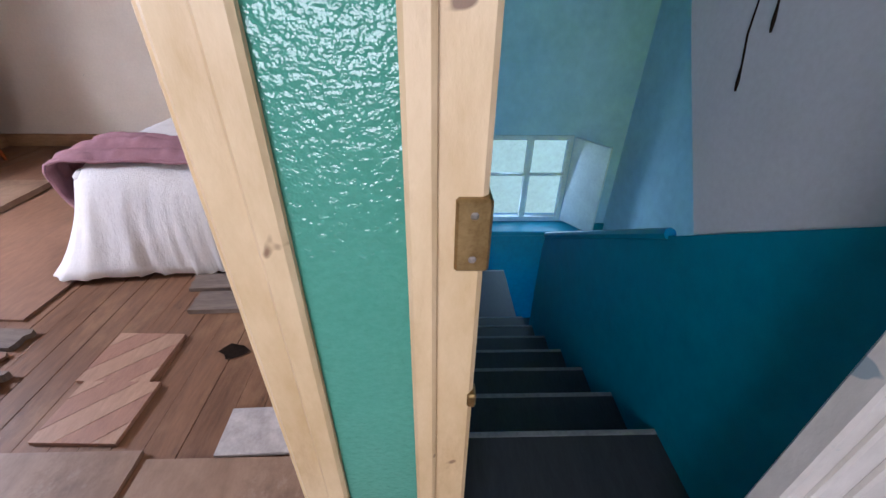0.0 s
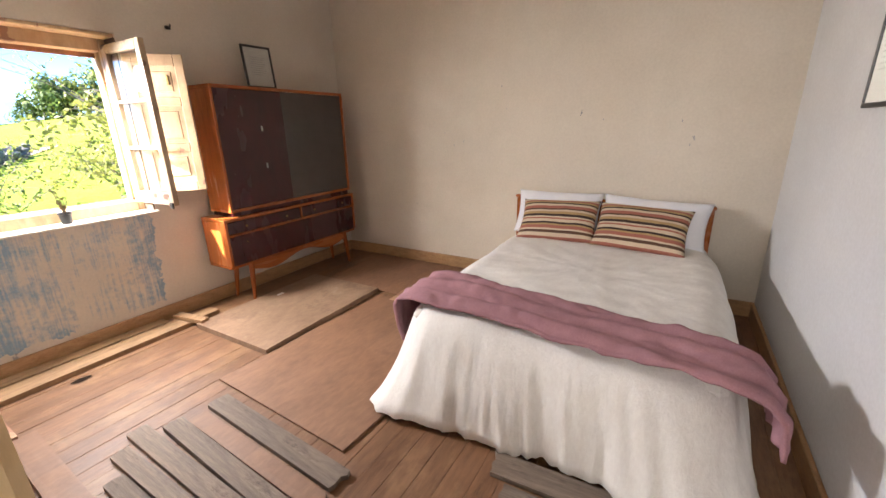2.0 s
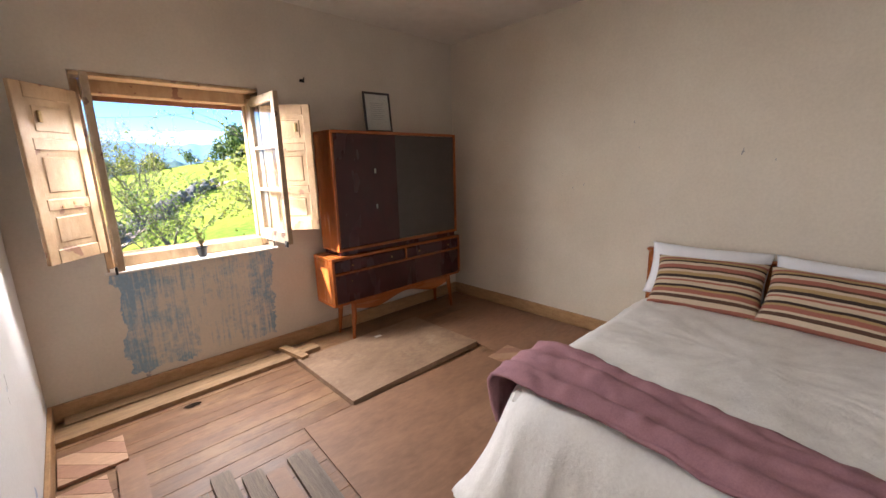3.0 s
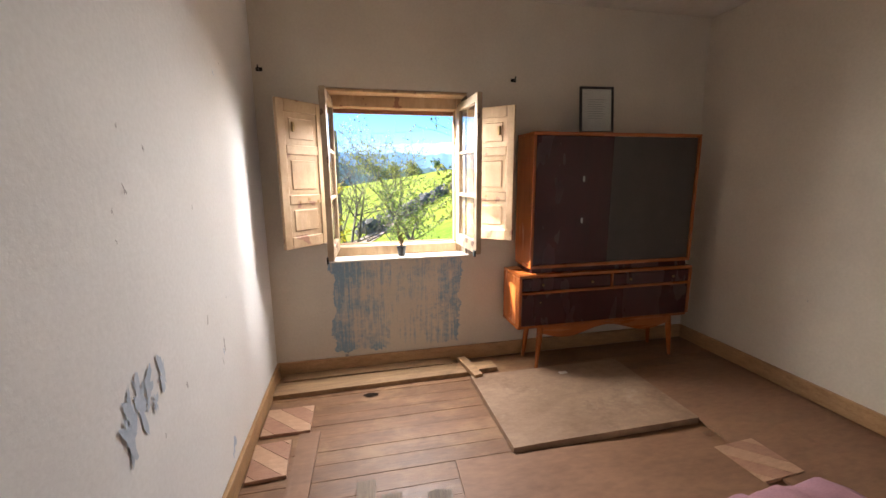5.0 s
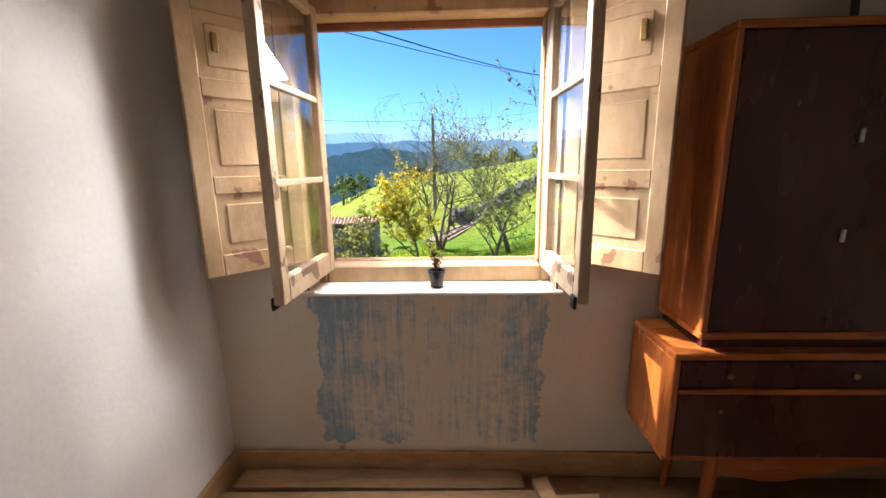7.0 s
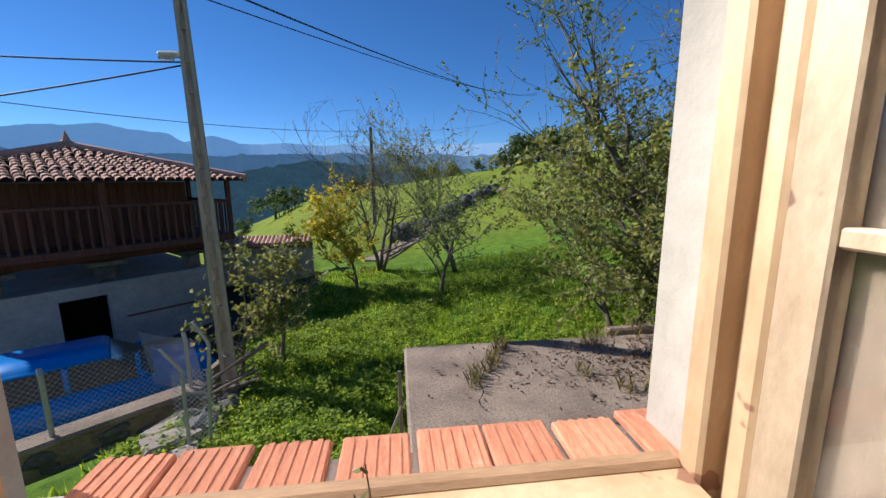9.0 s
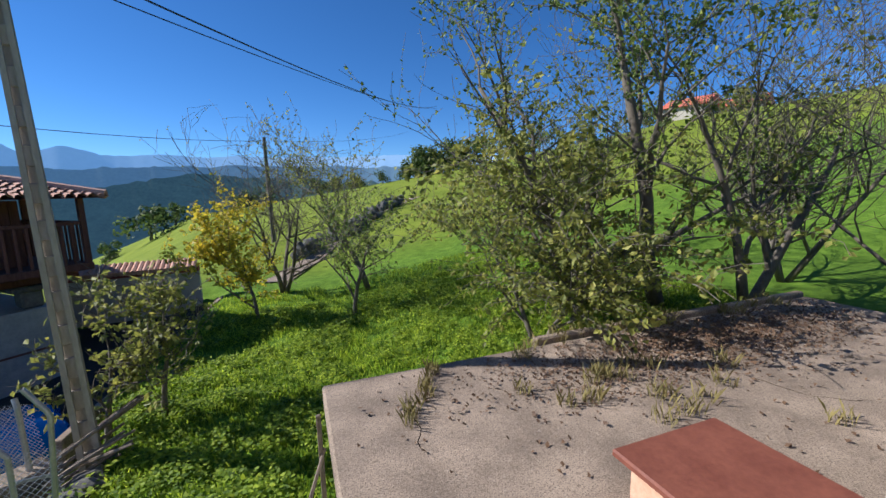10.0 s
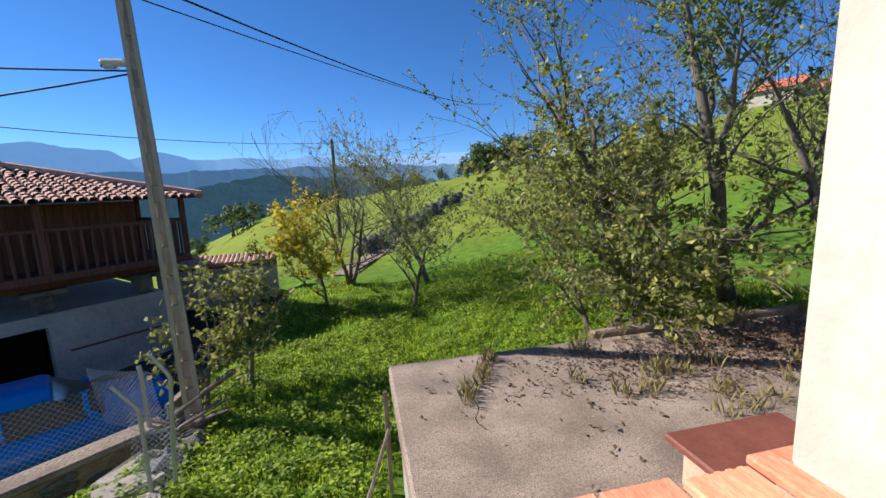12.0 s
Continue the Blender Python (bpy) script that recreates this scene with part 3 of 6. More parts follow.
for i in range(8):
    x = 0.44 + i * 0.135
    bm = bmesh.new()
    box(bm, x, x + 0.122, 0.262, 0.41 + rng.uniform(-0.012, 0.008), 0.887, 0.905, bevel=0.004)
    for k in range(5):
        box(bm, x + 0.012 + k * 0.021, x + 0.022 + k * 0.021, 0.264, 0.40, 0.903, 0.9075)
    ob = part("sill_tile", bm, sill_tile, tiles)
    ob.matrix_local = pose(rng.uniform(-0.006, 0.006), 0, rng.uniform(0, 0.006), 0, 0, rng.uniform(-0.6, 0.6))
# outside reveal lining
REVEAL = surf("whitewashed_reveal", (0.36, 0.33, 0.28), (0.50, 0.46, 0.40), 3, 0.9, bumps=0.5, vary=0, spots=((0.40, 0.30, 0.2), 6, 0.71))
structure("reveal_right", boxes((1.432, 1.439, 0.242, 0.384, 0.86, 2.04)), REVEAL, "whitewashed rough window reveal", "wall")
structure("reveal_left", boxes((0.322, 0.332, 0.246, 0.384, 0.86, 2.04)), REVEAL, "whitewashed rough window reveal", "wall")
structure("facade", boxes((-3.0, 0.32, 0.382, 0.392, -3.0, 3.2), (1.44, 7.5, 0.382, 0.392, -3.0, 3.2), (0.32, 1.44, 0.382, 0.392, 2.16, 3.2), (0.32, 1.44, 0.382, 0.392, -3.0, 0.85)), REVEAL, "whitewashed outer house wall", "wall")

# ---- floor of boards ----
floor = thing("floor", "worn brown wooden board floor with holes", "floor", kind="structure")
part("subfloor", boxes((0.0, RX, RY, 0, -0.10, -0.022)), DARK_HOLE, floor)
rng = random.Random(5)
y, n = -0.02, 0
while y > RY + 0.02:
    w = min(rng.uniform(0.095, 0.125), y - RY)
    cuts = sorted([0.0] + ([rng.uniform(1.2, 2.6)] if rng.random() < 0.35 else []) + [RX])
    for a, b in zip(cuts, cuts[1:]):
        part("floorboard", boxes((a + 0.001, b - 0.001, y - w + 0.0008, y - 0.0004, -0.022, rng.uniform(-0.001, 0.001)), bevel=0.0012), FLOOR_X, floor)
    y -= w


def lying(name, label, category, x0, x1, y0, y1, thick, material, turn=0.0, z=0.0015, group="", notch=0.0, seed=1):
    """A board lying on the floor, with ragged ends."""
    r = random.Random(seed)
    bm = bmesh.new()
    cx, cy = (x0 + x1) / 2, (y0 + y1) / 2
    hx, hy = (x1 - x0) / 2, (y1 - y0) / 2
    long_y = hy > hx
    outline = []
    k = 5
    for i in range(k + 1):
        s = -1 + 2 * i / k
        outline.append((s, -1 + (notch * r.random() if not long_y else notch * 2 * r.random())))
    for i in range(k + 1):
        s = 1 - 2 * i / k
        outline.append((s, 1 - notch * r.random()))
    vs = [bm.verts.new((px * hx * (1 + notch * 0.3 * r.uniform(-1, 0)), py * hy, 0)) for px, py in outline]
    f = bm.faces.new(vs)
    up = bmesh.ops.extrude_face_region(bm, geom=[f])
    for v in up["geom"]:
        if isinstance(v, bmesh.types.BMVert):
            v.co.z += thick * r.uniform(0.93, 1.0)
    bmesh.ops.recalc_face_normals(bm, faces=bm.faces[:])
    ob = tagged(part(name, bm, material), label, category, group)
    ob.matrix_world = pose(cx, cy, z, 0, 0, turn)
    return ob


lying("plank", "pale pine plank lying along the window wall", "plank", 0.06, 1.30, -0.135, -0.03, 0.035, PALE_PLANK, 0.6, notch=0.02, seed=2)
lying("plank", "wide pale pine plank lying before the window", "plank", 0.01, 1.36, -0.31, -0.15, 0.032, PALE_PLANK, 1.2, notch=0.02, seed=3)
lying("plank", "short pale plank end on the floor", "plank", 1.36, 1.60, -0.28, -0.16, 0.035, PALE_PLANK, 4, notch=0.03, seed=4)
lying("plank", "narrow splintered plank crossing the boards", "plank", 1.36, 1.425, -0.42, -0.10, 0.03, PALE_PLANK, 10, 0.036, notch=0.05, seed=5)
lying("board_panel", "large pale scuffed wooden panel on the floor", "panel", 1.37, 2.54, -1.16, -0.37, 0.042, PALE_PLY, 0.5, seed=6)
lying("plywood_sheet", "large brown plywood sheet on the floor", "plywood", 1.03, 2.45, -2.23, -1.19, 0.014, PLY, -3, seed=7)
lying("plywood_sheet", "brown plywood sheet beside the bed", "plywood", 2.56, 3.40, -2.05, -0.50, 0.012, PLY, 0, seed=8)
for i, (x0, x1, y0, y1, th, tu, ma) in enumerate([(0.85, 0.96, -2.32, -1.33, 0.026, -3.5, OLD_PLANK_Y), (0.742, 0.832, -2.31, -1.36, 0.016, -3, PLY), (0.638, 0.728, -2.41, -1.31, 0.034, -3.6, OLD_PLANK_Y), (0.543, 0.632, -2.37, -1.20, 0.024, -1.8, OLD_PLANK_Y), (0.452, 0.528, -2.42, -1.29, 0.026, -0.5, OLD_PLANK_Y), (0.365, 0.44, -2.38, -1.45, 0.022, -1, OLD_PLANK_Y)]):
    lying("plank", "grey weathered loose floor plank" if ma is OLD_PLANK_Y else "reddish loose floor plank", "plank", x0, x1, y0, y1, th, ma, tu, group="loose planks by the doorway", notch=0.03, seed=20 + i)
lying("plank", "grey weathered plank at the foot of the bed", "plank", 1.06, 1.20, -3.95, -2.90, 0.026, OLD_PLANK_Y, 1.5, notch=0.02, seed=31)
lying("plank", "grey split plank under the bed's hem", "plank", 1.235, 1.36, -3.93, -2.80, 0.022, OLD_PLANK_Y, 2.5, notch=0.05, seed=32)
lying("plywood_sheet", "pale plywood offcut inside the doorway", "plywood", 0.10, 0.37, -3.10, -2.45, 0.018, PALE_PLY, 0, seed=33)
lying("plywood_sheet", "pale plywood offcut inside the doorway", "plywood", 0.05, 0.34, -3.72, -3.13, 0.018, PALE_PLY, 0, seed=34)
lying("tile_sample", "grey stained square board with a dark stripe", "board", 0.352, 0.525, -3.605, -3.335, 0.02, surf("grey_card", (0.28, 0.25, 0.23), (0.58, 0.55, 0.52), 5, 0.8, vary=0), 2, seed=35)
PARQ = [surf("parquet_light", (0.32, 0.185, 0.11), (0.48, 0.30, 0.195), 5, 0.5, (2, 9, 1), 0.2, vary=0.1), surf("parquet_dark", (0.26, 0.13, 0.085), (0.4, 0.22, 0.14), 5, 0.5, (2, 9, 1), 0.2, vary=0.1)]


def parquet(x0, x1, y0, y1, turn, seed):
    """A square of diagonal laid strips."""
    ob = thing("parquet_square", "loose square of diagonal parquet strips on the floor", "parquet", pose((x0 + x1) / 2, (y0 + y1) / 2, 0.002, 0, 0, turn), "loose parquet squares")
    hx, hy = (x1 - x0) / 2, (y1 - y0) / 2
    part("backing", boxes((-hx, hx, -hy, hy, 0, 0.012)), PARQ[1], ob)
    step = 0.088
    for k in range(-3, 4):
        poly = [(-hx, -hy), (hx, -hy), (hx, hy), (-hx, hy)]
        for sign, edge in ((1, (k - 0.485) * step), (-1, -(k + 0.485) * step)):
            cut = []
            for (ax, ay), (bx, by) in zip(poly, poly[1:] + poly[:1]):
                da, db = sign * (ax + ay) * 0.7071 - edge, sign * (bx + by) * 0.7071 - edge
                if da >= 0:
                    cut.append((ax, ay))
                if da * db < 0:
                    q = da / (da - db)
                    cut.append((ax + (bx - ax) * q, ay + (by - ay) * q))
            poly = cut
            if len(poly) < 3:
                break
        if len(poly) < 3:
            continue
        bm = bmesh.new()
        f = bm.faces.new([bm.verts.new((px, py, 0.012)) for px, py in poly])
        up = bmesh.ops.extrude_face_region(bm, geom=[f])
        for v in up["geom"]:
            if isinstance(v, bmesh.types.BMVert):
                v.co.z += 0.005
        bmesh.ops.recalc_face_normals(bm, faces=bm.faces[:])
        part("strip", bm, PARQ[k % 2], ob)
    return ob


parquet(0.65, 0.905, -2.965, -2.685, -2, 1)
parquet(0.40, 0.65, -3.0, -2.71, -2, 2)
parquet(0.03, 0.30, -0.73, -0.47, 0, 3)
parquet(0.03, 0.215, -1.08, -0.80, 3, 4)
parquet(2.44, 2.70, -1.62, -1.36, 3, 5)
lying("plank", "brown loose plank beside the partition wall", "plank", 0.235, 0.345, -1.55, -0.75, 0.02, PLY, -2, notch=0.04, seed=36)


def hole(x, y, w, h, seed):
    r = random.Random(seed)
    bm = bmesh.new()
    # Flat dark outline on the boards; the hole's unlit depth is put in colour.
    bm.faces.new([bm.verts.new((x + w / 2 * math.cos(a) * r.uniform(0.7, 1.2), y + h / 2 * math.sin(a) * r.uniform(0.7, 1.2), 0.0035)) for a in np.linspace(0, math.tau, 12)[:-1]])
    tagged(part("floor_hole", bm, DARK_HOLE), "flat dark patch standing in for a broken hole in the floorboards", "hole")


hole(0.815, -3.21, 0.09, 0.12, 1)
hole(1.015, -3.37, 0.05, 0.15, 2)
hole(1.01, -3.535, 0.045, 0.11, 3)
hole(0.66, -0.40, 0.12, 0.05, 4)

# ---- bed ----
BX0, BX1, BY0, BY1, BTOP = 1.44, 3.36, -3.66, -2.20, 0.555


def rounded(theta, a, b, n=7.0):
    c, s = math.cos(theta), math.sin(theta)
    r = (abs(c / a) ** n + abs(s / b) ** n) ** (-1 / n)
    return r * c, r * s


def draped(name, material, label):
    """The quilt: a puffed top that rounds over and hangs in folds to the floor."""
    bm = bmesh.new()
    cx, cy, a, b = (BX0 + BX1) / 2, (BY0 + BY1) / 2, (BX1 - BX0) / 2, (BY1 - BY0) / 2
    count, rings = 420, []
    levels = [(0.04 * k, 0) for k in range(1, 22)] + [(0.88, 0.006), (0.93, 0.018), (0.97, 0.042), (1.0, 0.085)] + [(1.0, 0.085 + 0.44 * k / 9) for k in range(1, 10)]
    for s, drop in levels:
        ring = []
        for k in range(count):
            th = math.tau * k / count
            px, py = rounded(th, a, b)
            fold = 0.55 * noise.noise((px * 3.1, py * 3.1, 1.0)) + 0.55 * noise.noise((px * 9 + drop, py * 9, 4.0)) + 0.42 * noise.noise((px * 22, py * 22 + drop * 2, 8.0)) + 0.22 * noise.noise((px * 48, py * 48, 8.0 + drop * 6))
            hang = max(0.0, drop - 0.05) / 0.44
            at_head = max(0.0, (px - a * 0.86) / (a * 0.14))
            corner = (abs(px / a) * abs(py / b)) ** 3 * max(0.0, -px / a)
            out = 1.0 + (0.085 * hang + 0.30 * corner * hang ** 3 + 0.03 * math.sin(min(hang, 1.0) * math.pi) ** 0.7 + 0.05 * fold * hang ** 0.8) / math.hypot(px, py) * (1 - at_head)
            x, yy = cx + px * s * out, cy + py * s * out
            z = BTOP - drop * (1.0 + 0.06 * fold * hang)
            if drop < 0.05:
                z += 0.014 * noise.noise((x * 3, yy * 3, 2)) + 0.009 * noise.noise((x * 9, yy * 7, 7)) + 0.004 * noise.noise((x * 25, yy * 20, 7))
            ring.append(bm.verts.new((x, yy, max(z, 0.022))))
        rings.append(ring)
    mid = bm.verts.new((cx, cy, BTOP + 0.01))
    for k in range(count):
        bm.faces.new((rings[0][k], rings[0][(k + 1) % count], mid))
    for u, v in zip(rings, rings[1:]):
        for k in range(count):
            bm.faces.new((v[k], v[(k + 1) % count], u[(k + 1) % count], u[k]))
    ob = part(name, bm, material)
    smooth(ob)
    mod = ob.modifiers.new("thickness", "SOLIDIFY")
    mod.thickness = 0.012
    return tagged(ob, label, "bedspread")


bed = thing("bed", "double bed with a low reddish wooden headboard", "bed")
head = part("headboard", boxes((3.385, 3.42, -3.62, -2.13, 0.30, 0.80), bevel=0.012), MAHOGANY_X, bed)
part("headboard_cap", boxes((3.375, 3.43, -3.63, -2.12, 0.795, 0.82), bevel=0.008), MAHOGANY_X, head)
for yy in (-3.60, -2.19):
    part("leg", boxes((3.385, 3.42, yy, yy + 0.05, 0, 0.30), bevel=0.006), MAHOGANY, bed)
for yy in (-3.50, -2.45):
    part("leg", boxes((1.60, 1.65, yy, yy + 0.05, 0, 0.20), bevel=0.006), MAHOGANY, bed)
part("base", boxes((1.50, 3.385, BY0 + 0.06, BY1 - 0.06, 0.20, 0.30), bevel=0.01), DARK_FRONT, bed)
part("mattress", boxes((1.50, 3.38, BY0 + 0.05, BY1 - 0.05, 0.30, 0.52), bevel=0.03), LINEN, bed)
draped("bedspread", LINEN, "rumpled white cotton bedspread hanging to the floor")

def throw_blanket():
    """A band of fleece across the bed, bunched, hanging over both sides."""
    bm = bmesh.new()
    n_v, n_u = 120, 26
    cy, b = (BY0 + BY1) / 2, (BY1 - BY0) / 2
    left_hang, right_hang = 0.26, 0.13
    total = left_hang + 2 * b + right_hang
    grid = []
    for i in range(n_v + 1):
        s = i / n_v * total
        row = []
        w = 0.215 - 0.05 * (s / total) + 0.035 * noise.noise((s * 2, 0, 0)) - 0.05 * max(0, (left_hang + 0.2 - s) / 0.4)
        for j in range(n_u + 1):
            u = j / n_u * 2 - 1
            t = s / total
            xc = 1.74 - 0.15 * t - 0.06 * t * t
            x = xc + u * w
            lift = 0.018 + 0.024 * (1 + math.sin(u * 9 + 2.2 * noise.noise((s * 1.6, u, 5)) + s * 1.3)) * (0.5 + 0.5 * noise.noise((s * 2.4, u * 2, 9))) + 0.016 * noise.noise((s * 9, u * 5, 3)) + 0.007 * noise.noise((s * 22, u * 9, 6)) + 0.012 * (1 - u * u)
            r = 0.08
            if s < left_hang:
                yy, z = cy + b + 0.045 + lift * 0.8 + 0.03 * (left_hang - s), BTOP - 0.03 - (left_hang - s)
            elif s > left_hang + 2 * b:
                d = s - left_hang - 2 * b
                yy, z = cy - b - 0.045 - lift * 0.8 - 0.05 * d, BTOP - 0.03 - d
            else:
                q = s - left_hang
                yy = cy + b - q
                e = min(q, 2 * b - q)
                z = BTOP + lift - 0.03 * max(0, 1 - e / r) ** 2
                yy += (0.045 if q < b else -0.045) * max(0, 1 - e / r) ** 1.5
            row.append(bm.verts.new((x, yy, z)))
        grid.append(row)
    for u, v in zip(grid, grid[1:]):
        for k in range(n_u):
            bm.faces.new((u[k], u[k + 1], v[k + 1], v[k]))
    ob = smooth(part("throw_blanket", bm, THROW))
    ob.modifiers.new("thickness", "SOLIDIFY").thickness = 0.014
    return tagged(ob, "bunched mauve fleece throw laid across the bed", "blanket")


throw_blanket()


def stripes():
    m, t, b = nodes_of("striped_weave", 0.95)
    sep = t.nodes.new("ShaderNodeSeparateXYZ")
    t.links.new(coords(t), sep.inputs[0])
    v = calc(t, "FRACT", calc(t, "MULTIPLY_ADD", sep.outputs["Y"], 3.1, 0.52))
    r = t.nodes.new("ShaderNodeValToRGB")
    r.color_ramp.interpolation = "CONSTANT"
    brown, tan, cream, red, dark = (0.10, 0.05, 0.03), (0.42, 0.28, 0.13), (0.62, 0.50, 0.36), (0.36, 0.13, 0.09), (0.045, 0.025, 0.02)
    stops = [(0, cream), (0.07, brown), (0.13, cream), (0.17, red), (0.25, tan), (0.29, dark), (0.34, cream), (0.42, red), (0.46, cream), (0.50, dark), (0.56, tan), (0.63, cream), (0.68, brown), (0.72, red), (0.80, cream), (0.86, dark), (0.90, tan), (0.95, red)]
    e = r.color_ramp.elements
    while len(e) < len(stops):
        e.new(0.5)
    for el, (p, c) in zip(e, stops):
        el.position, el.color = p, (*c, 1)
    t.links.new(v, r.inputs["Fac"])
    weave = noise_of(t, coords(t, (1, 3, 1)), 160, 2)
    t.links.new(mix(t, 0.35, r.outputs["Color"], ramp(t, weave, (0.3, (0.4, 0.36, 0.32)), (0.7, (1, 1, 1))), "MULTIPLY"), b.inputs["Base Color"])
    bump(t, b, weave, 0.5, 0.004)
    return m


def cushion(name, label, w, h, d, material, m, seed):
    """A filled pillow: pinched corners, soft swelling, a seam and creases."""
    bm = bmesh.new()
    n = 28
    for side in (1, -1):
        grid = []
        for i in range(n + 1):
            row = []
            for j in range(n + 1):
                u, v = i / n * 2 - 1, j / n * 2 - 1
                edge = (1 - abs(u) ** 3.2) * (1 - abs(v) ** 3.2)
                pin = 1 - 0.07 * (1 - v * v) * abs(u) ** 4
                pin2 = 1 - 0.07 * (1 - u * u) * abs(v) ** 4
                z = side * (d / 2 * max(edge, 0) ** 0.55 + 0.010 * edge * noise.noise((u * 2.5 + seed, v * 2.5, side)) + 0.004 * edge * noise.noise((u * 7, v * 7 + seed, side)))
                row.append(bm.verts.new((u * w / 2 * pin, v * h / 2 * pin2, z)))
            grid.append(row)
        for a, c in zip(grid, grid[1:]):
            for k in range(n):
                f = (a[k], c[k], c[k + 1], a[k + 1])
                bm.faces.new(f if side > 0 else f[::-1])
    bmesh.ops.remove_doubles(bm, verts=bm.verts[:], dist=0.0008)
    ob = smooth(part(name, bm, material))
    ob.matrix_world = m
    return tagged(ob, label, "pillow")


STRIPE = stripes()


def leaning(x, y, z, lean, yaw=0.0, roll=0.0):
    """A pillow stood on its long edge, its face towards the foot of the bed."""
    return Matrix.Translation((x, y, z)) @ Matrix.Rotation(radians(yaw), 4, "Z") @ Matrix.Rotation(radians(lean), 4, "Y") @ Matrix.Rotation(radians(-90), 4, "Z") @ Matrix.Rotation(radians(90), 4, "X") @ Matrix.Rotation(radians(roll), 4, "Z")


cushion("pillow", "white cotton pillow against the headboard", 0.70, 0.38, 0.15, PILLOWCASE, leaning(3.29, -2.52, 0.70, 24, 1), 1)
cushion("pillow", "white cotton pillow against the headboard", 0.74, 0.38, 0.16, PILLOWCASE, leaning(3.27, -3.23, 0.69, 26, -3, -2), 2)
cushion("cushion", "brown, red and cream striped woven cushion", 0.60, 0.38, 0.14, STRIPE, leaning(3.08, -2.58, 0.69, 44, 2, 2), 3)
cushion("cushion", "brown, red and cream striped woven cushion", 0.62, 0.38, 0.14, STRIPE, leaning(3.06, -3.17, 0.69, 44, -3, -2), 4)

# ---- sideboard ----
cab = thing("sideboard", "glossy mahogany sideboard with a tall upper cabinet on tapered legs", "cabinet")
LX0, LX1, LY0, LY1 = 1.735, 3.195, -0.345, -0.03
UX0, UX1, UY0 = 1.825, 3.19, -0.315
lower = part("top_panel", boxes((LX0, LX1, LY0, LY1, 0.725, 0.75), bevel=0.004), MAHOGANY_X, cab)
part("bottom_panel", boxes((LX0, LX1, LY0 + 0.02, LY1, 0.335, 0.36), bevel=0.004), MAHOGANY_X, cab)
part("side_panel", boxes((LX0, LX0 + 0.022, LY0, LY1, 0.36, 0.725), bevel=0.003), MAHOGANY, cab)
part("side_panel", boxes((LX1 - 0.022, LX1, LY0, LY1, 0.36, 0.725), bevel=0.003), MAHOGANY, cab)
part("back_panel", boxes((LX0 + 0.022, LX1 - 0.022, LY1 - 0.01, LY1, 0.36, 0.725)), MAHOGANY, cab)
part("rail", boxes((LX0 + 0.022, LX1 - 0.022, LY0 - 0.004, LY0 + 0.018, 0.605, 0.622), bevel=0.003), MAHOGANY_X, lower)
for x0, x1 in ((LX0 + 0.026, 2.475), (2.495, LX1 - 0.026)):
    d = part("drawer", boxes((x0, x1, LY0 + 0.004, LY0 + 0.024, 0.626, 0.721), bevel=0.004), DARK_FRONT, cab)
    for f in (0.22, 0.78):
        k = part("knob", lathe([(0.005, 0), (0.009, 0.003), (0.010, 0.009), (0.006, 0.013)], 12), BRASS, d)
        k.matrix_local = pose(x0 + (x1 - x0) * f, LY0 + 0.004, 0.672, 90)
part("divider", boxes((2.477, 2.493, LY0 - 0.002, LY0 + 0.02, 0.622, 0.725)), MAHOGANY, cab)
d = part("flap_door", boxes((LX0 + 0.026, LX1 - 0.026, LY0 + 0.004, LY0 + 0.024, 0.363, 0.602), bevel=0.004), DARK_FRONT, cab)
k = part("keyhole", lathe([(0.005, 0), (0.006, 0.003), (0.003, 0.004)], 10), BRASS, d)
k.matrix_local = pose(LX0 + 0.17, LY0 + 0.004, 0.54, 90)
part("plinth", boxes((UX0 + 0.02, UX1 - 0.02, UY0 + 0.02, LY1 - 0.01, 0.75, 0.785)), DARK_FRONT, cab)
part("bottom_panel", boxes((UX0, UX1, UY0, LY1, 0.785, 0.81), bevel=0.004), MAHOGANY_X, cab)
part("top_panel", boxes((UX0, UX1, UY0, LY1, 1.728, 1.753), bevel=0.004), MAHOGANY_X, cab)
part("side_panel", boxes((UX0, UX0 + 0.022, UY0, LY1, 0.81, 1.728), bevel=0.003), MAHOGANY, cab)
part("side_panel", boxes((UX1 - 0.022, UX1, UY0, LY1, 0.81, 1.728), bevel=0.003), MAHOGANY, cab)
part("back_panel", boxes((UX0 + 0.022, UX1 - 0.022, LY1 - 0.01, LY1, 0.81, 1.728)), MAHOGANY, cab)
d = part("wooden_door", boxes((UX0 + 0.024, 2.45, UY0 + 0.006, UY0 + 0.022, 0.812, 1.726), bevel=0.003), DARK_FRONT, cab)
for z in (1.10, 1.40):
    part("latch", boxes((2.213, 2.225, UY0 - 0.004, UY0 + 0.006, z + 0.01, z + 0.05), bevel=0.002), STEEL, d)
part("sliding_door", boxes((2.452, UX1 - 0.024, UY0 + 0.014, UY0 + 0.022, 0.812, 1.726)), GREY_FRONT, cab, "smoked grey sliding glass door")
for x, yy, dx, dy in ((1.93, -0.30, -0.03, -0.015), (3.05, -0.30, 0.03, -0.015), (1.93, -0.08, -0.03, 0.015), (3.05, -0.08, 0.03, 0.015)):
    part("leg", tube(bmesh.new(), [(x, yy, 0.335), (x + dx * 0.4, yy + dy * 0.4, 0.20), (x + dx, yy + dy, 0.0)], [0.024, 0.021, 0.012], 10), MAHOGANY, cab)
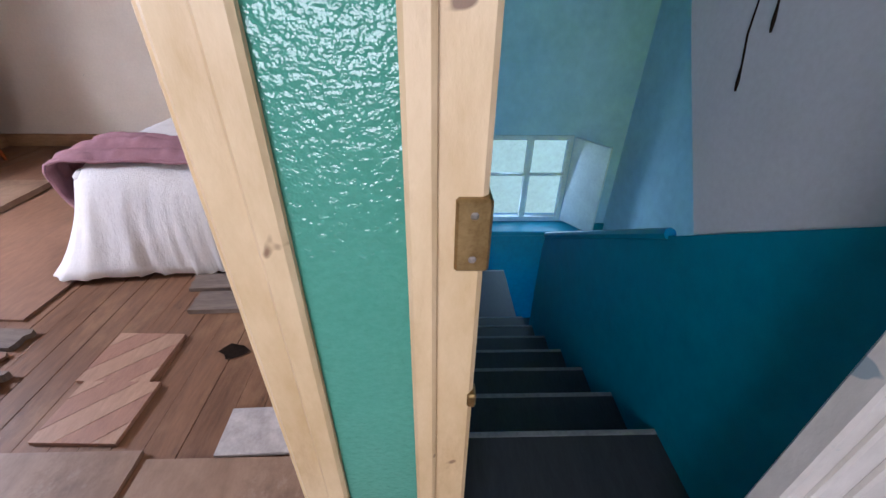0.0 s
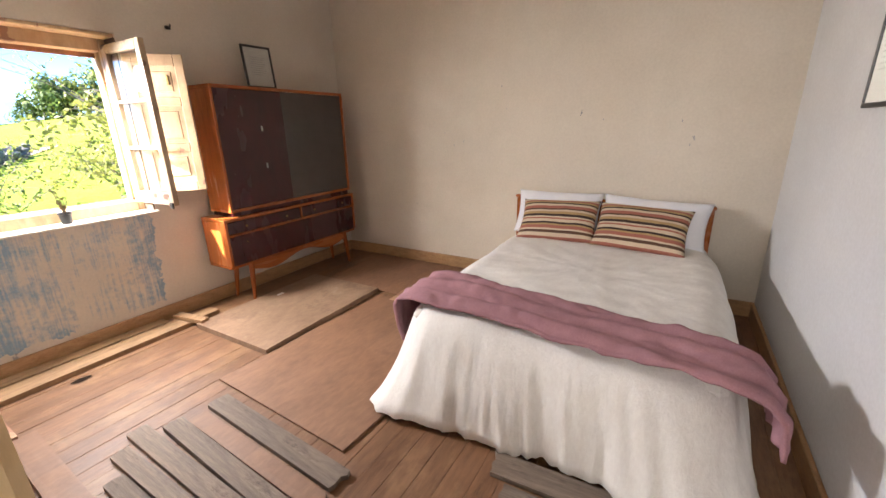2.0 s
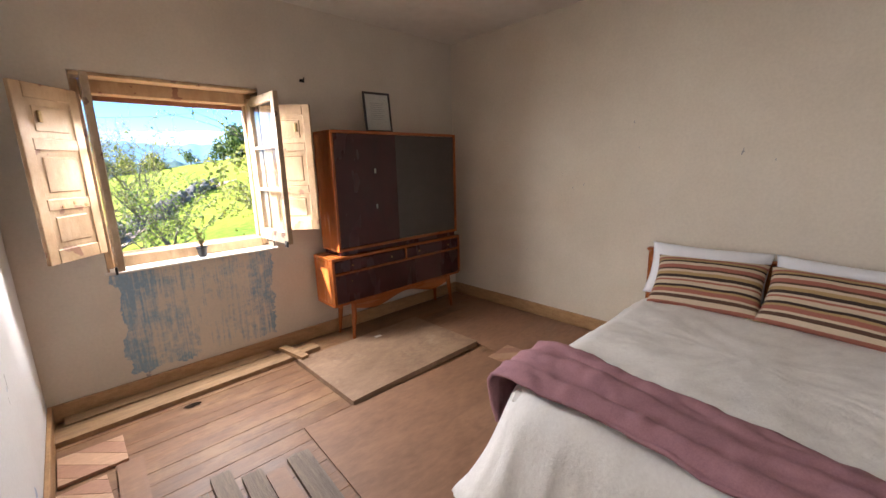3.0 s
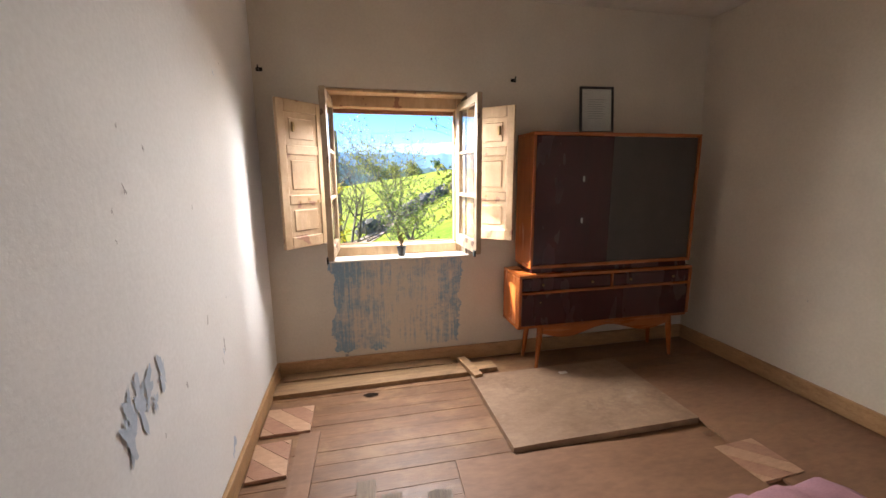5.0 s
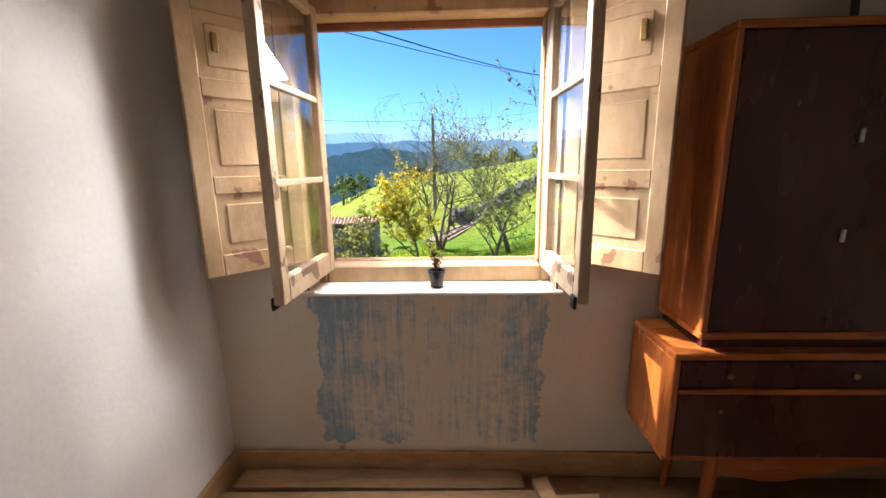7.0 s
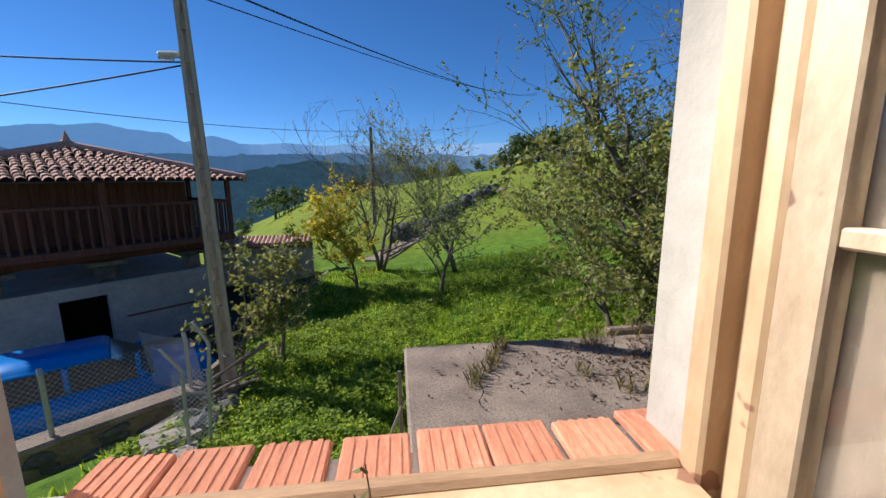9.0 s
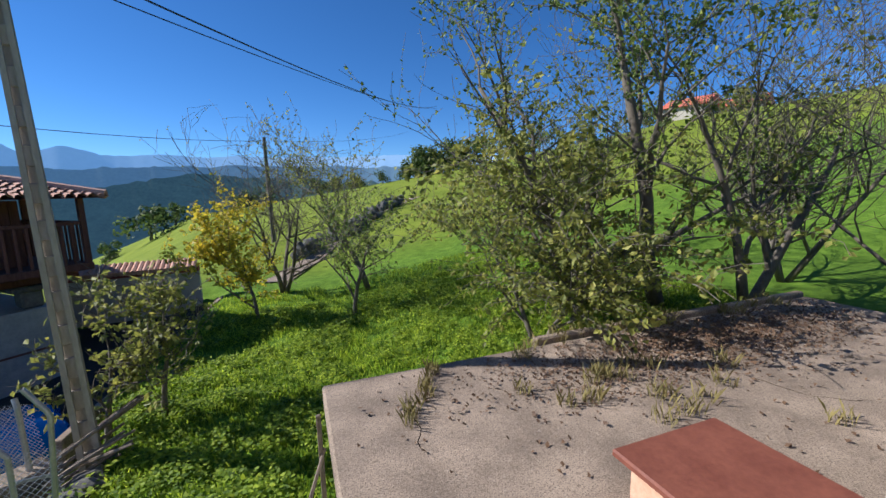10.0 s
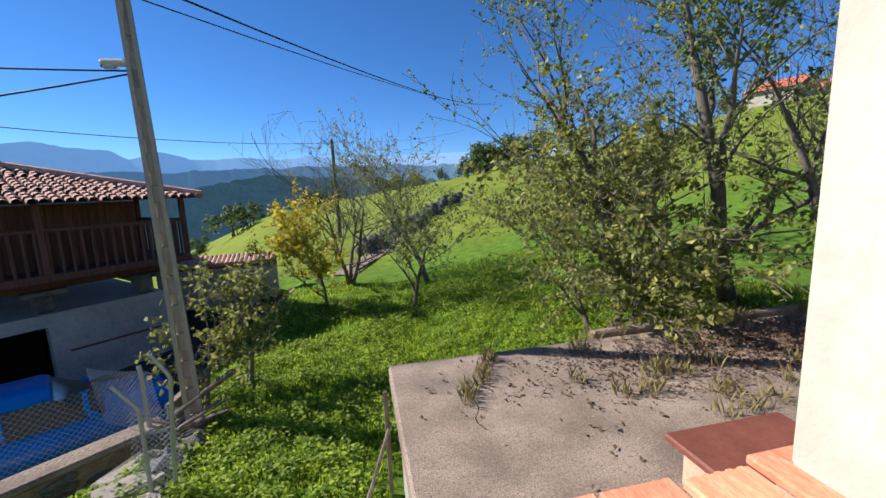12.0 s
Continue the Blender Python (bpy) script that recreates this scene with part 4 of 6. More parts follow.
bm = slab_between([(1.93 + i * 0.056, 0.335) for i in range(21)] + [(1.93 + i * 0.056, 0.275 + 0.035 * math.cos((i - 10) / 10 * math.pi * 1.6)) for i in range(20, -1, -1)], -0.31, -0.29)
part("apron", bm, MAHOGANY_X, cab)

# ---- pictures and wall fittings ----
def picture(name, label, w, h, m):
    ob = thing(name, label, "picture", m)
    f = 0.018
    part("frame", boxes((-w / 2, w / 2, -0.016, 0, 0, f), (-w / 2, w / 2, -0.016, 0, h - f, h), (-w / 2, -w / 2 + f, -0.016, 0, f, h - f), (w / 2 - f, w / 2, -0.016, 0, f, h - f), bevel=0.003), BLACK_FRAME, ob)
    part("mount", boxes((-w / 2 + f, w / 2 - f, -0.008, -0.004, f, h - f)), PAPER, ob)
    bm = bmesh.new()
    for k in range(9):
        box(bm, -w * 0.26, w * (0.26 - 0.05 * (k % 3)), -0.0092, -0.008, h * (0.72 - 0.05 * k), h * (0.72 - 0.05 * k) + 0.004)
    part("printed_lines", bm, surf("faint_print", (0.40, 0.38, 0.36), (0.5, 0.48, 0.45), 9, 0.7, vary=0), ob)
    part("pane", boxes((-w / 2 + f, w / 2 - f, -0.013, -0.011, f, h - f)), GLASS, ob).visible_shadow = False
    return ob


picture("framed_print", "black framed pale print leaning on the sideboard", 0.262, 0.335, Matrix.Translation((2.365, -0.20, 1.754)) @ Matrix.Rotation(radians(-5), 4, "Z") @ Matrix.Rotation(radians(-6), 4, "X"))
picture("framed_print", "black framed print hanging on the pale wall", 0.262, 0.42, Matrix.Translation((2.17, RY + 0.004, 1.45)) @ Matrix.Rotation(radians(180), 4, "Z"))
for x, z in ((0.045, 2.14), (1.79, 2.144)):
    ob = thing("wall_hook", "rusty metal curtain hook in the wall", "hook")
    part("plate", boxes((x - 0.02, x + 0.02, -0.008, 0.0, z - 0.012, z + 0.012), bevel=0.003), IRON, ob)
    part("hook", tube(bmesh.new(), [(x, -0.005, z), (x, -0.035, z), (x, -0.045, z + 0.018)], 0.005, 6), IRON, ob)
rng = random.Random(8)
NAIL = surf("flaked_plaster", (0.27, 0.26, 0.26), (0.42, 0.40, 0.40), 30, 0.9, vary=0.2)


def flake(p, u, v, s, seed):
    """A chip in the plaster, lying on a wall spanned by u and v."""
    r = random.Random(seed)
    bm = bmesh.new()
    nrm = u.cross(v)
    tilt = r.uniform(-0.5, 0.5)
    vs = []
    for a in np.linspace(0, math.tau, 26)[:-1]:
        k = 0.55 + 0.75 * noise.noise((math.cos(a) * 1.7 + seed * 3.1, math.sin(a) * 1.7, 0)) + 0.35 * noise.noise((math.cos(a) * 5 + seed, math.sin(a) * 5, 4))
        k = max(k, 0.12)
        vs.append(bm.verts.new(p + u * s * k * (math.cos(a) * 0.7 + tilt * math.sin(a)) + v * s * 1.7 * k * math.sin(a) + nrm * (0.0012 + 0.0003 * (seed % 11))))
    bm.faces.new(vs)
    return tagged(part("plaster_chip", bm, NAIL), "grey chip in the wall's plaster", "plaster chip")


for i, (y, z) in enumerate([(-1.35, 1.36), (-1.45, 1.24), (-1.55, 1.27), (-1.98, 1.55), (-1.93, 1.74), (-2.62, 1.50), (-2.79, 1.44), (-3.33, 1.42), (-3.42, 1.30), (-3.4, 1.25)]):
    flake(Vector((RX, y, z)), Vector((0, 1, 0)), Vector((0, 0, -1)), 0.008 + 0.004 * (i % 3), i)
for i, (y, z, size) in enumerate([(-1.74, 1.37, 0.014), (-1.67, 1.42, 0.022), (-1.54, 1.54, 0.016), (-1.66, 1.59, 0.014), (-1.22, 1.34, 0.014), (-0.95, 0.9, 0.012), (-1.45, 0.73, 0.022), (-1.68, 0.79, 0.016), (-1.2, 0.88, 0.022), (-1.74, 1.29, 0.012), (-1.04, 0.7, 0.03), (-1.08, 0.64, 0.02), (-1.64, 0.66, 0.012), (-0.71, 1.99, 0.012)]):
    flake(Vector((0, y, z)), Vector((0, 1, 0)), Vector((0, 0, 1)), size * 0.7, i + 30)
PEEL = surf("bluish_undercoat", (0.34, 0.40, 0.49), (0.48, 0.53, 0.61), 14, 0.85, vary=0.1)
for i, (y, z, s) in enumerate([(-1.75, 0.83, 0.075), (-1.8, 0.8, 0.07), (-1.69, 0.86, 0.055), (-1.61, 0.85, 0.045), (-1.67, 0.79, 0.03), (-1.82, 0.79, 0.06), (-1.05, 0.68, 0.018), (-1.73, 0.85, 0.05)]):
    ob = flake(Vector((0, y, z)), Vector((0, 1, 0)), Vector((0, 0, 1)), s, i + 60)
    ob.data.materials[0] = PEEL
    tagged(ob, "patch of bluish undercoat showing through peeled paint", "paint patch")

# plant on the sill
pot = thing("potted_plant", "small dark plastic pot with a sparse dry plant", "plant", pose(0.94, 0.055, 0.863))
part("pot", lathe([(0.026, 0), (0.034, 0.062), (0.037, 0.063), (0.037, 0.072), (0.031, 0.072), (0.028, 0.058)], 16), surf("black_plastic", (0.01, 0.012, 0.014), (0.03, 0.034, 0.04), 20, 0.4, vary=0), pot)
STEM = surf("dry_stem", (0.10, 0.075, 0.04), (0.2, 0.15, 0.08), 20, 0.8, vary=0)
DRY = surf("dry_leaf", (0.10, 0.10, 0.03), (0.24, 0.2, 0.07), 20, 0.7, vary=0.3)
rng = random.Random(4)
bm, bl = bmesh.new(), bmesh.new()
for k in range(13):
    a, tilt, ln = rng.uniform(0, math.tau), rng.uniform(0.05, 0.45), rng.uniform(0.08, 0.17)
    tip = Vector((math.cos(a) * tilt * ln, math.sin(a) * tilt * ln, 0.055 + ln))
    tube(bm, [(0, 0, 0.055), tuple(tip * 0.55 + Vector((0, 0, 0.025))), tuple(tip)], [0.0018, 0.0014, 0.001], 4)
    for j in range(7):
        p = Vector((0, 0, 0.06)).lerp(tip, rng.uniform(0.35, 1.0))
        q = p + Vector((rng.uniform(-1, 1), rng.uniform(-1, 1), rng.uniform(-0.3, 0.8))).normalized() * 0.016
        s = (q - p).cross(Vector((rng.random(), rng.random(), rng.random()))).normalized() * 0.006
        bl.faces.new([bl.verts.new(c) for c in (p, (p + q) / 2 + s, q, (p + q) / 2 - s)])
part("stem", bm, STEM, pot)
part("foliage", bl, DRY, pot)
tagged(part("paper_scrap", boxes((2.0, 2.06, -0.50, -0.47, 0.046, 0.049)), PAPER), "scrap of white paper on the wooden panel", "paper")

indoors = set(scene.objects)

# ---- outdoors ----
STREET_P, STREET_D, STREET_N = Vector((-2.2, 6.2)), Vector((0.75, 0.66)), Vector((-0.66, 0.75))
CREST = [(-180, -9.0), (-60, -9.0), (-23, -8.9), (-12, -3.0), (6, 0.0), (22, 2.6), (49, 7.2), (80, 10.0), (180, 10.0)]


def lane_side(x, y):
    """Metres beyond the garden's edge: the edge follows the lane wall, then turns up along the kerb."""
    p = Vector((x, y)) - STREET_P
    return min(p.dot(STREET_N), -1.98 + 0.11 * (y - 8.4) - x)


def lerp_table(rows, v):
    for (a, p), (b, q) in zip(rows, rows[1:]):
        if v <= b:
            k = (v - a) / (b - a)
            return p + (q - p) * max(0.0, k)
    return rows[-1][1]


def ease(k):
    k = min(1.0, max(0.0, k))
    return k * k * (3 - 2 * k)


def ground_height(x, y):
    d, bearing = math.hypot(x - 1.0, y), math.degrees(math.atan2(x - 1.0, y))
    z = -1.8 + 0.10 * noise.noise((x * 0.5, y * 0.5, 0)) + 0.16 * max(0.0, min(x - 2.0, 6.0)) * ease((y + 2) / 6)
    p = Vector((x, y)) - STREET_P
    s, a = lane_side(x, y), p.dot(STREET_D)
    z -= 0.55 * ease((s + 1.1) / 0.7) * (1 - ease((a - 0.2) / 1.2))
    street = -2.95 + 1.0 * ease(a / 11)
    z = z + (street - z) * ease((s - 0.05) / 0.35) * (1 - ease((y - 14.6) / 0.8)) * (1 - ease((d - 22) / 12))
    crest = 1.45 + 70 * math.tan(radians(lerp_table(CREST, bearing)))
    if d > 16:
        k = min((d - 16) / 54, 1.0)
        z = z * (1 - k) + crest * k + 0.5 * noise.noise((x * 0.05, y * 0.05, 2)) * k
    if d > 70:
        z = crest + (-60 - crest) * ease((d - 70) / 260)
    return z


def ground_sheet():
    radii = [0.0] + [0.6 * 1.043 ** k for k in range(0, 205)]
    turns = 220
    verts, faces = [(1.0, 0.0, ground_height(1.0, 0.01))], []
    for r in radii[1:]:
        for k in range(turns):
            a = math.tau * k / turns
            x, y = 1.0 + r * math.sin(a), r * math.cos(a)
            z = ground_height(x, y)
            verts.append((x, y, z if y > 0.3 or r > 16 else min(z, -3.2)))
    for i in range(len(radii) - 2):
        for k in range(turns):
            a, b = 1 + i * turns + k, 1 + i * turns + (k + 1) % turns
            faces.append((a, b, b + turns, a + turns))
    me = bpy.data.meshes.new("ground")
    me.from_pydata(verts, [], faces)
    me.update()
    return me


def ground_material():
    """Grass that turns to meadow green uphill, with asphalt where the lane runs."""
    m, t, b = nodes_of("ground_cover", 0.95)
    v = coords(t)
    big, mid, small = noise_of(t, v, 0.35, 4), noise_of(t, v, 3.0, 5), noise_of(t, v, 40, 4, 0.8)
    f = calc(t, "ADD", calc(t, "MULTIPLY", mid, 0.5), calc(t, "MULTIPLY", small, 0.5))
    near = ramp(t, f, (0.35, (0.05, 0.10, 0.012)), (0.55, (0.13, 0.23, 0.025)), (0.72, (0.25, 0.32, 0.06)))
    far = ramp(t, calc(t, "ADD", calc(t, "MULTIPLY", big, 0.6), calc(t, "MULTIPLY", mid, 0.4)), (0.35, (0.12, 0.17, 0.018)), (0.65, (0.22, 0.265, 0.034)))
    sep = t.nodes.new("ShaderNodeSeparateXYZ")
    t.links.new(v, sep.inputs[0])
    k = ramp(t, calc(t, "MULTIPLY", sep.outputs["Y"], 0.03), (0.46, (0, 0, 0)), (0.58, (1, 1, 1)))
    col = mix(t, k, near, far)
    dx, dy = calc(t, "ADD", sep.outputs["X"], -STREET_P.x), calc(t, "ADD", sep.outputs["Y"], -STREET_P.y)
    s = calc(t, "ADD", calc(t, "MULTIPLY", dx, STREET_N.x), calc(t, "MULTIPLY", dy, STREET_N.y))
    s = calc(t, "MINIMUM", s, calc(t, "SUBTRACT", calc(t, "MULTIPLY_ADD", sep.outputs["Y"], 0.11, -1.98 - 0.11 * 8.4), sep.outputs["X"]))
    wob = calc(t, "MULTIPLY_ADD", mid, 0.2, s)
    lane = calc(t, "MULTIPLY", calc(t, "GREATER_THAN", wob, 0.2), calc(t, "LESS_THAN", wob, 11.0))
    lane = calc(t, "MULTIPLY", lane, calc(t, "LESS_THAN", sep.outputs["Y"], 14.9))
    col = mix(t, lane, col, ramp(t, small, (0.3, (0.035, 0.035, 0.037)), (0.7, (0.075, 0.073, 0.07))))
    t.links.new(col, b.inputs["Base Color"])
    b.inputs["Specular IOR Level"].default_value = 0.1
    bump(t, b, calc(t, "ADD", small, mid), 0.6, 0.05)
    return m


ground_mesh = ground_sheet()
ground_mesh.materials.append(ground_material())
ground = tagged(smooth(new("ground", ground_mesh)), "sunlit green grass garden, lane and rising meadow", "ground", kind="structure")


def ridge(name, label, dist, rows, low, dark, light, scale, jag, seed, haze):
    """A band of distant hills."""
    bm = bmesh.new()
    prev = None
    for i in range(361):
        bearing = -75 + i * 150 / 360
        el = lerp_table(rows, bearing) + jag * (noise.noise((bearing * 0.25, seed, 0)) + 0.5 * noise.noise((bearing * 1.1, seed, 3)) + 0.25 * noise.noise((bearing * 4, seed, 6)))
        a = radians(bearing)
        top = bm.verts.new((1 + dist * 1.15 * math.sin(a), dist * 1.15 * math.cos(a), 1.45 + dist * 1.15 * math.tan(radians(el))))
        foot = bm.verts.new((1 + dist * math.sin(a), dist * math.cos(a), 1.45 + dist * math.tan(radians(low))))
        if prev:
            bm.faces.new((prev[1], foot, top, prev[0]))
        prev = (top, foot)
    # Aerial haze is put into the base colours and a blue emission.
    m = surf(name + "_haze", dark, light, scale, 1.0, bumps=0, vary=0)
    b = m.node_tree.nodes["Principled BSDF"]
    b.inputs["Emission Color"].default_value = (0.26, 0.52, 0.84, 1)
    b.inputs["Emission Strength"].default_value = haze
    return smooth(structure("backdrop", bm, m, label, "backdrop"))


# Colours turn bluer and the emission grows with distance, in place of haze.
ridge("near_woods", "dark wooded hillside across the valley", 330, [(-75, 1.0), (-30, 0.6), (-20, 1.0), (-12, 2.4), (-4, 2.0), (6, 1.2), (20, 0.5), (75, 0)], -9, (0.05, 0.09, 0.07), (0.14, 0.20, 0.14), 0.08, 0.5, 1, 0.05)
ridge("middle_hills", "wooded hills with bluish haze put into their colour", 1300, [(-75, 3.2), (-20, 3.0), (-10, 3.4), (10, 3.2), (75, 3)], -6, (0.09, 0.15, 0.21), (0.14, 0.22, 0.28), 0.02, 0.5, 2, 0.13)
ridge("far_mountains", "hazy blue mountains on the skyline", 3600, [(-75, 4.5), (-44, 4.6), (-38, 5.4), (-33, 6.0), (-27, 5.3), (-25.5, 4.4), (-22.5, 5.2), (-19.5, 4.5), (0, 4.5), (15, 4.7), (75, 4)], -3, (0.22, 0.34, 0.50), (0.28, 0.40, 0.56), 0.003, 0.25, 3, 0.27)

CONCRETE = surf("weathered_concrete", (0.09, 0.065, 0.048), (0.46, 0.355, 0.27), 1.6, 0.92, bumps=1.0, fine=60, vary=0.1, spots=((0.12, 0.09, 0.07), 95, 0.585))
worn(CONCRETE, (0.10, 0.075, 0.058), 30.0, 0.54, 0.64, 0.6)
worn(CONCRETE, (0.50, 0.42, 0.34), 24.0, 0.60, 0.68, 0.5)
terrace = thing("terrace_slab", "weathered concrete terrace roof with cracks", "terrace", kind="structure")
part("slab", boxes((1.18, 8.6, 0.48, 4.10, -0.62, -0.4), bevel=0.02), CONCRETE, terrace)
part("slab_wall", boxes((1.26, 8.4, 0.48, 4.0, -2.6, -0.62)), REVEAL, terrace)
part("kerb", boxes((3.6, 8.6, 4.11, 4.22, -0.62, -0.33), bevel=0.02), CONCRETE, terrace)
for k, pts in enumerate(([(3.2, 3.3), (3.5, 3.0), (3.75, 2.85), (4.1, 2.6), (4.5, 2.45)], [(1.9, 3.7), (1.8, 3.4), (1.86, 3.1), (1.75, 2.8)], [(4.6, 3.2), (5.0, 2.7), (5.1, 2.2), (5.6, 1.9)])):
    r2 = random.Random(90 + k)
    fine = []
    for a, b in zip(pts, pts[1:]):
        for q in range(6):
            fine.append((a[0] + (b[0] - a[0]) * q / 6 + r2.uniform(-0.02, 0.02), a[1] + (b[1] - a[1]) * q / 6 + r2.uniform(-0.02, 0.02), -0.401))
    part("crack", tube(bmesh.new(), fine, [0.002 + 0.003 * r2.random() for _ in fine], 4), DARK_HOLE, terrace)
hatch = thing("brick_flue", "low rendered flue with a red-brown tile lid", "flue")
part("flue_wall", boxes((2.78, 3.50, 1.25, 1.92, -0.401, -0.14), bevel=0.01), surf("salmon_render", (0.5, 0.28, 0.18), (0.66, 0.42, 0.3), 6, 0.9, vary=0), hatch)
part("lid", boxes((2.70, 3.56, 1.18, 1.99, -0.14, -0.09), bevel=0.012), surf("red_brown_tile", (0.13, 0.036, 0.022), (0.22, 0.07, 0.042), 5, 0.7, vary=0), hatch)

LEAF = {
    "green": surf("green_leaf", (0.08, 0.13, 0.025), (0.24, 0.31, 0.07), 2.0, 0.6, bumps=0, vary=0),
    "olive": surf("olive_leaf", (0.13, 0.155, 0.03), (0.36, 0.37, 0.085), 2.0, 0.6, bumps=0, vary=0),
    "yellow": surf("yellow_leaf", (0.36, 0.33, 0.02), (0.66, 0.56, 0.05), 2.0, 0.6, bumps=0, vary=0),
    "dark": surf("dark_leaf", (0.045, 0.08, 0.022), (0.12, 0.17, 0.045), 0.6, 0.7, bumps=0, vary=0)}
for kind in LEAF:
    translucent(LEAF[kind])
BARK = surf("grey_bark", (0.06, 0.05, 0.04), (0.20, 0.17, 0.135), 6, 0.9, (1, 1, 0.3), 0.6, vary=0.1)


def tree(label, x, y, height, spread, seed, leaves, kind, stems=1, lean=(0, 0), leaf=0.05, low=0.25, droop=0.0, thick=1.0):
    """A tapered trunk with three orders of limbs and single leaves on the twigs."""
    r = random.Random(seed)
    z0 = ground_height(x, y) - 0.05
    ob = thing("tree", label, "tree", pose(x, y, z0))
    wood = bmesh.new()
    twigs = []

    def grow(p, d, length, rad, order):
        pts, radii = [p.copy()], [rad]
        n = 5 if order < 2 else 3
        for i in range(n):
            wild = 0.16 + 0.10 * order
            d = (d + Vector((r.uniform(-1, 1), r.uniform(-1, 1), r.uniform(-0.6, 0.8) - droop * order)) * wild).normalized()
            p = p + d * length / n
            pts.append(p.copy())
            radii.append(max(rad * (1 - 0.72 * (i + 1) / n), 0.0048))
            if order < 3:
                kids = (r.choice((1, 2)) if order == 0 else r.choice((1, 2, 2)) if order == 1 else r.choice((1, 1, 2)))
                if order == 0 and (i + 1) / n < low:
                    kids = 0
                for _ in range(kids):
                    out = Vector((r.uniform(-1, 1), r.uniform(-1, 1), r.uniform(-0.1, 0.9)))
                    q = (d * 0.45 + out.normalized()).normalized()
                    grow(p, q, length * (spread / height * r.uniform(0.7, 1.1) if order == 0 else r.uniform(0.45, 0.7)), radii[-1] * 0.62, order + 1)
        tube(wood, pts, radii, 7 if order == 0 else 5 if order == 1 else 3, cap=order == 0)
        if order >= 2:
            twigs.append(pts)

    for s in range(stems):
        a = math.tau * s / max(stems, 1) + seed
        d = Vector((lean[0] + (0.35 * math.cos(a) if stems > 1 else 0), lean[1] + (0.35 * math.sin(a) if stems > 1 else 0), 1)).normalized()
        grow(Vector((0.05 * math.cos(a), 0.05 * math.sin(a), 0)), d, height * r.uniform(0.8, 0.95), 0.028 * height * thick / stems ** 0.4, 0)
    smooth(part("trunk", wood, BARK, ob))
    verts, faces = [], []
    for _ in range(leaves):
        pts = r.choice(twigs)
        k = r.randrange(len(pts) - 1)
        p = pts[k].lerp(pts[k + 1], r.random()) + Vector((r.gauss(0, 1), r.gauss(0, 1), r.gauss(0, 1))) * leaf * 0.35
        u = Vector((r.uniform(-1, 1), r.uniform(-1, 1), r.uniform(-1.2, 0.5))).normalized()
        w = u.cross(Vector((r.uniform(-1, 1), r.uniform(-1, 1), r.uniform(-1, 1)))).normalized()
        s = leaf * r.uniform(0.6, 1.3)
        b = len(verts)
        n = u.cross(w) * s * 0.12
        verts += [p, p + u * s * 0.5 + w * s * 0.32 + n, p + u * s, p + u * s * 0.5 - w * s * 0.32 + n]
        faces += [(b, b + 1, b + 2), (b, b + 2, b + 3)]
    if leaves:
        me = bpy.data.meshes.new("crown")
        me.from_pydata([tuple(v) for v in verts], [], faces)
        me.materials.append(LEAF[kind])
        crown = new("crown", me)
        crown.parent = ob
    return ob


tree("small autumn tree with bright yellow leaves", -0.02, 11.2, 1.85, 2.0, 11, 4200, "yellow", lean=(-0.10, 0), leaf=0.10, low=0.15)
tree("dark twiggy tree with few leaves", 0.55, 14.0, 3.3, 2.5, 12, 900, "olive", stems=3, leaf=0.06, low=0.2, thick=1.3)
tree("young leafy fruit tree beside the fence", -1.02, 6.9, 1.75, 1.0, 13, 900, "olive", leaf=0.1, low=0.3)
tree("young leafy fruit tree beside the concrete pole", -1.65, 6.75, 1.8, 1.0, 14, 850, "olive", leaf=0.1, low=0.35)
tree("bare spreading orchard tree with few leaves", 3.1, 12.6, 3.4, 2.9, 15, 2600, "olive", lean=(-0.1, 0), leaf=0.075, low=0.25)
tree("leafy fruit tree with drooping leaves", 2.3, 10.6, 2.3, 1.7, 24, 1600, "green", leaf=0.085, low=0.2)
tree("tall fruit tree with sparse green leaves and bare twigs", 7.45, 5.9, 7.0, 3.9, 31, 7000, "green", lean=(-0.22, 0), leaf=0.085, low=0.15, thick=0.8)
tree("slender fruit tree with spreading twigs and small leaves", 6.1, 6.3, 5.6, 3.2, 41, 2600, "green", lean=(-0.30, 0.05), leaf=0.08, low=0.2, thick=0.8)
tree("leaning fruit tree with drooping yellowish leaves", 6.3, 5.3, 2.8, 2.0, 17, 5200, "olive", lean=(-0.7, 0.1), leaf=0.10, low=0.2, droop=0.2, thick=1.3)
tree("drooping leafy fruit tree behind the terrace", 4.9, 6.0, 2.6, 2.4, 18, 5400, "olive", stems=2, leaf=0.10, low=0.15, droop=0.15)
tree("gnarled half-bare fruit tree beside the terrace", 8.5, 4.9, 4.6, 4.0, 19, 3600, "olive", lean=(0.25, -0.1), stems=2, leaf=0.085, low=0.2)
tree("bare grey twiggy tree", 11.5, 6.0, 4.2, 3.6, 20, 500, "olive", stems=3, leaf=0.05, low=0.15)
tree("bare grey twiggy tree", 9.6, 3.0, 3.4, 3.2, 26, 700, "olive", stems=2, lean=(0.2, 0), leaf=0.05, low=0.15)
tree("bare grey orchard tree", 9.0, 11.5, 4.4, 3.4, 21, 1500, "olive", stems=2, leaf=0.06, low=0.2)


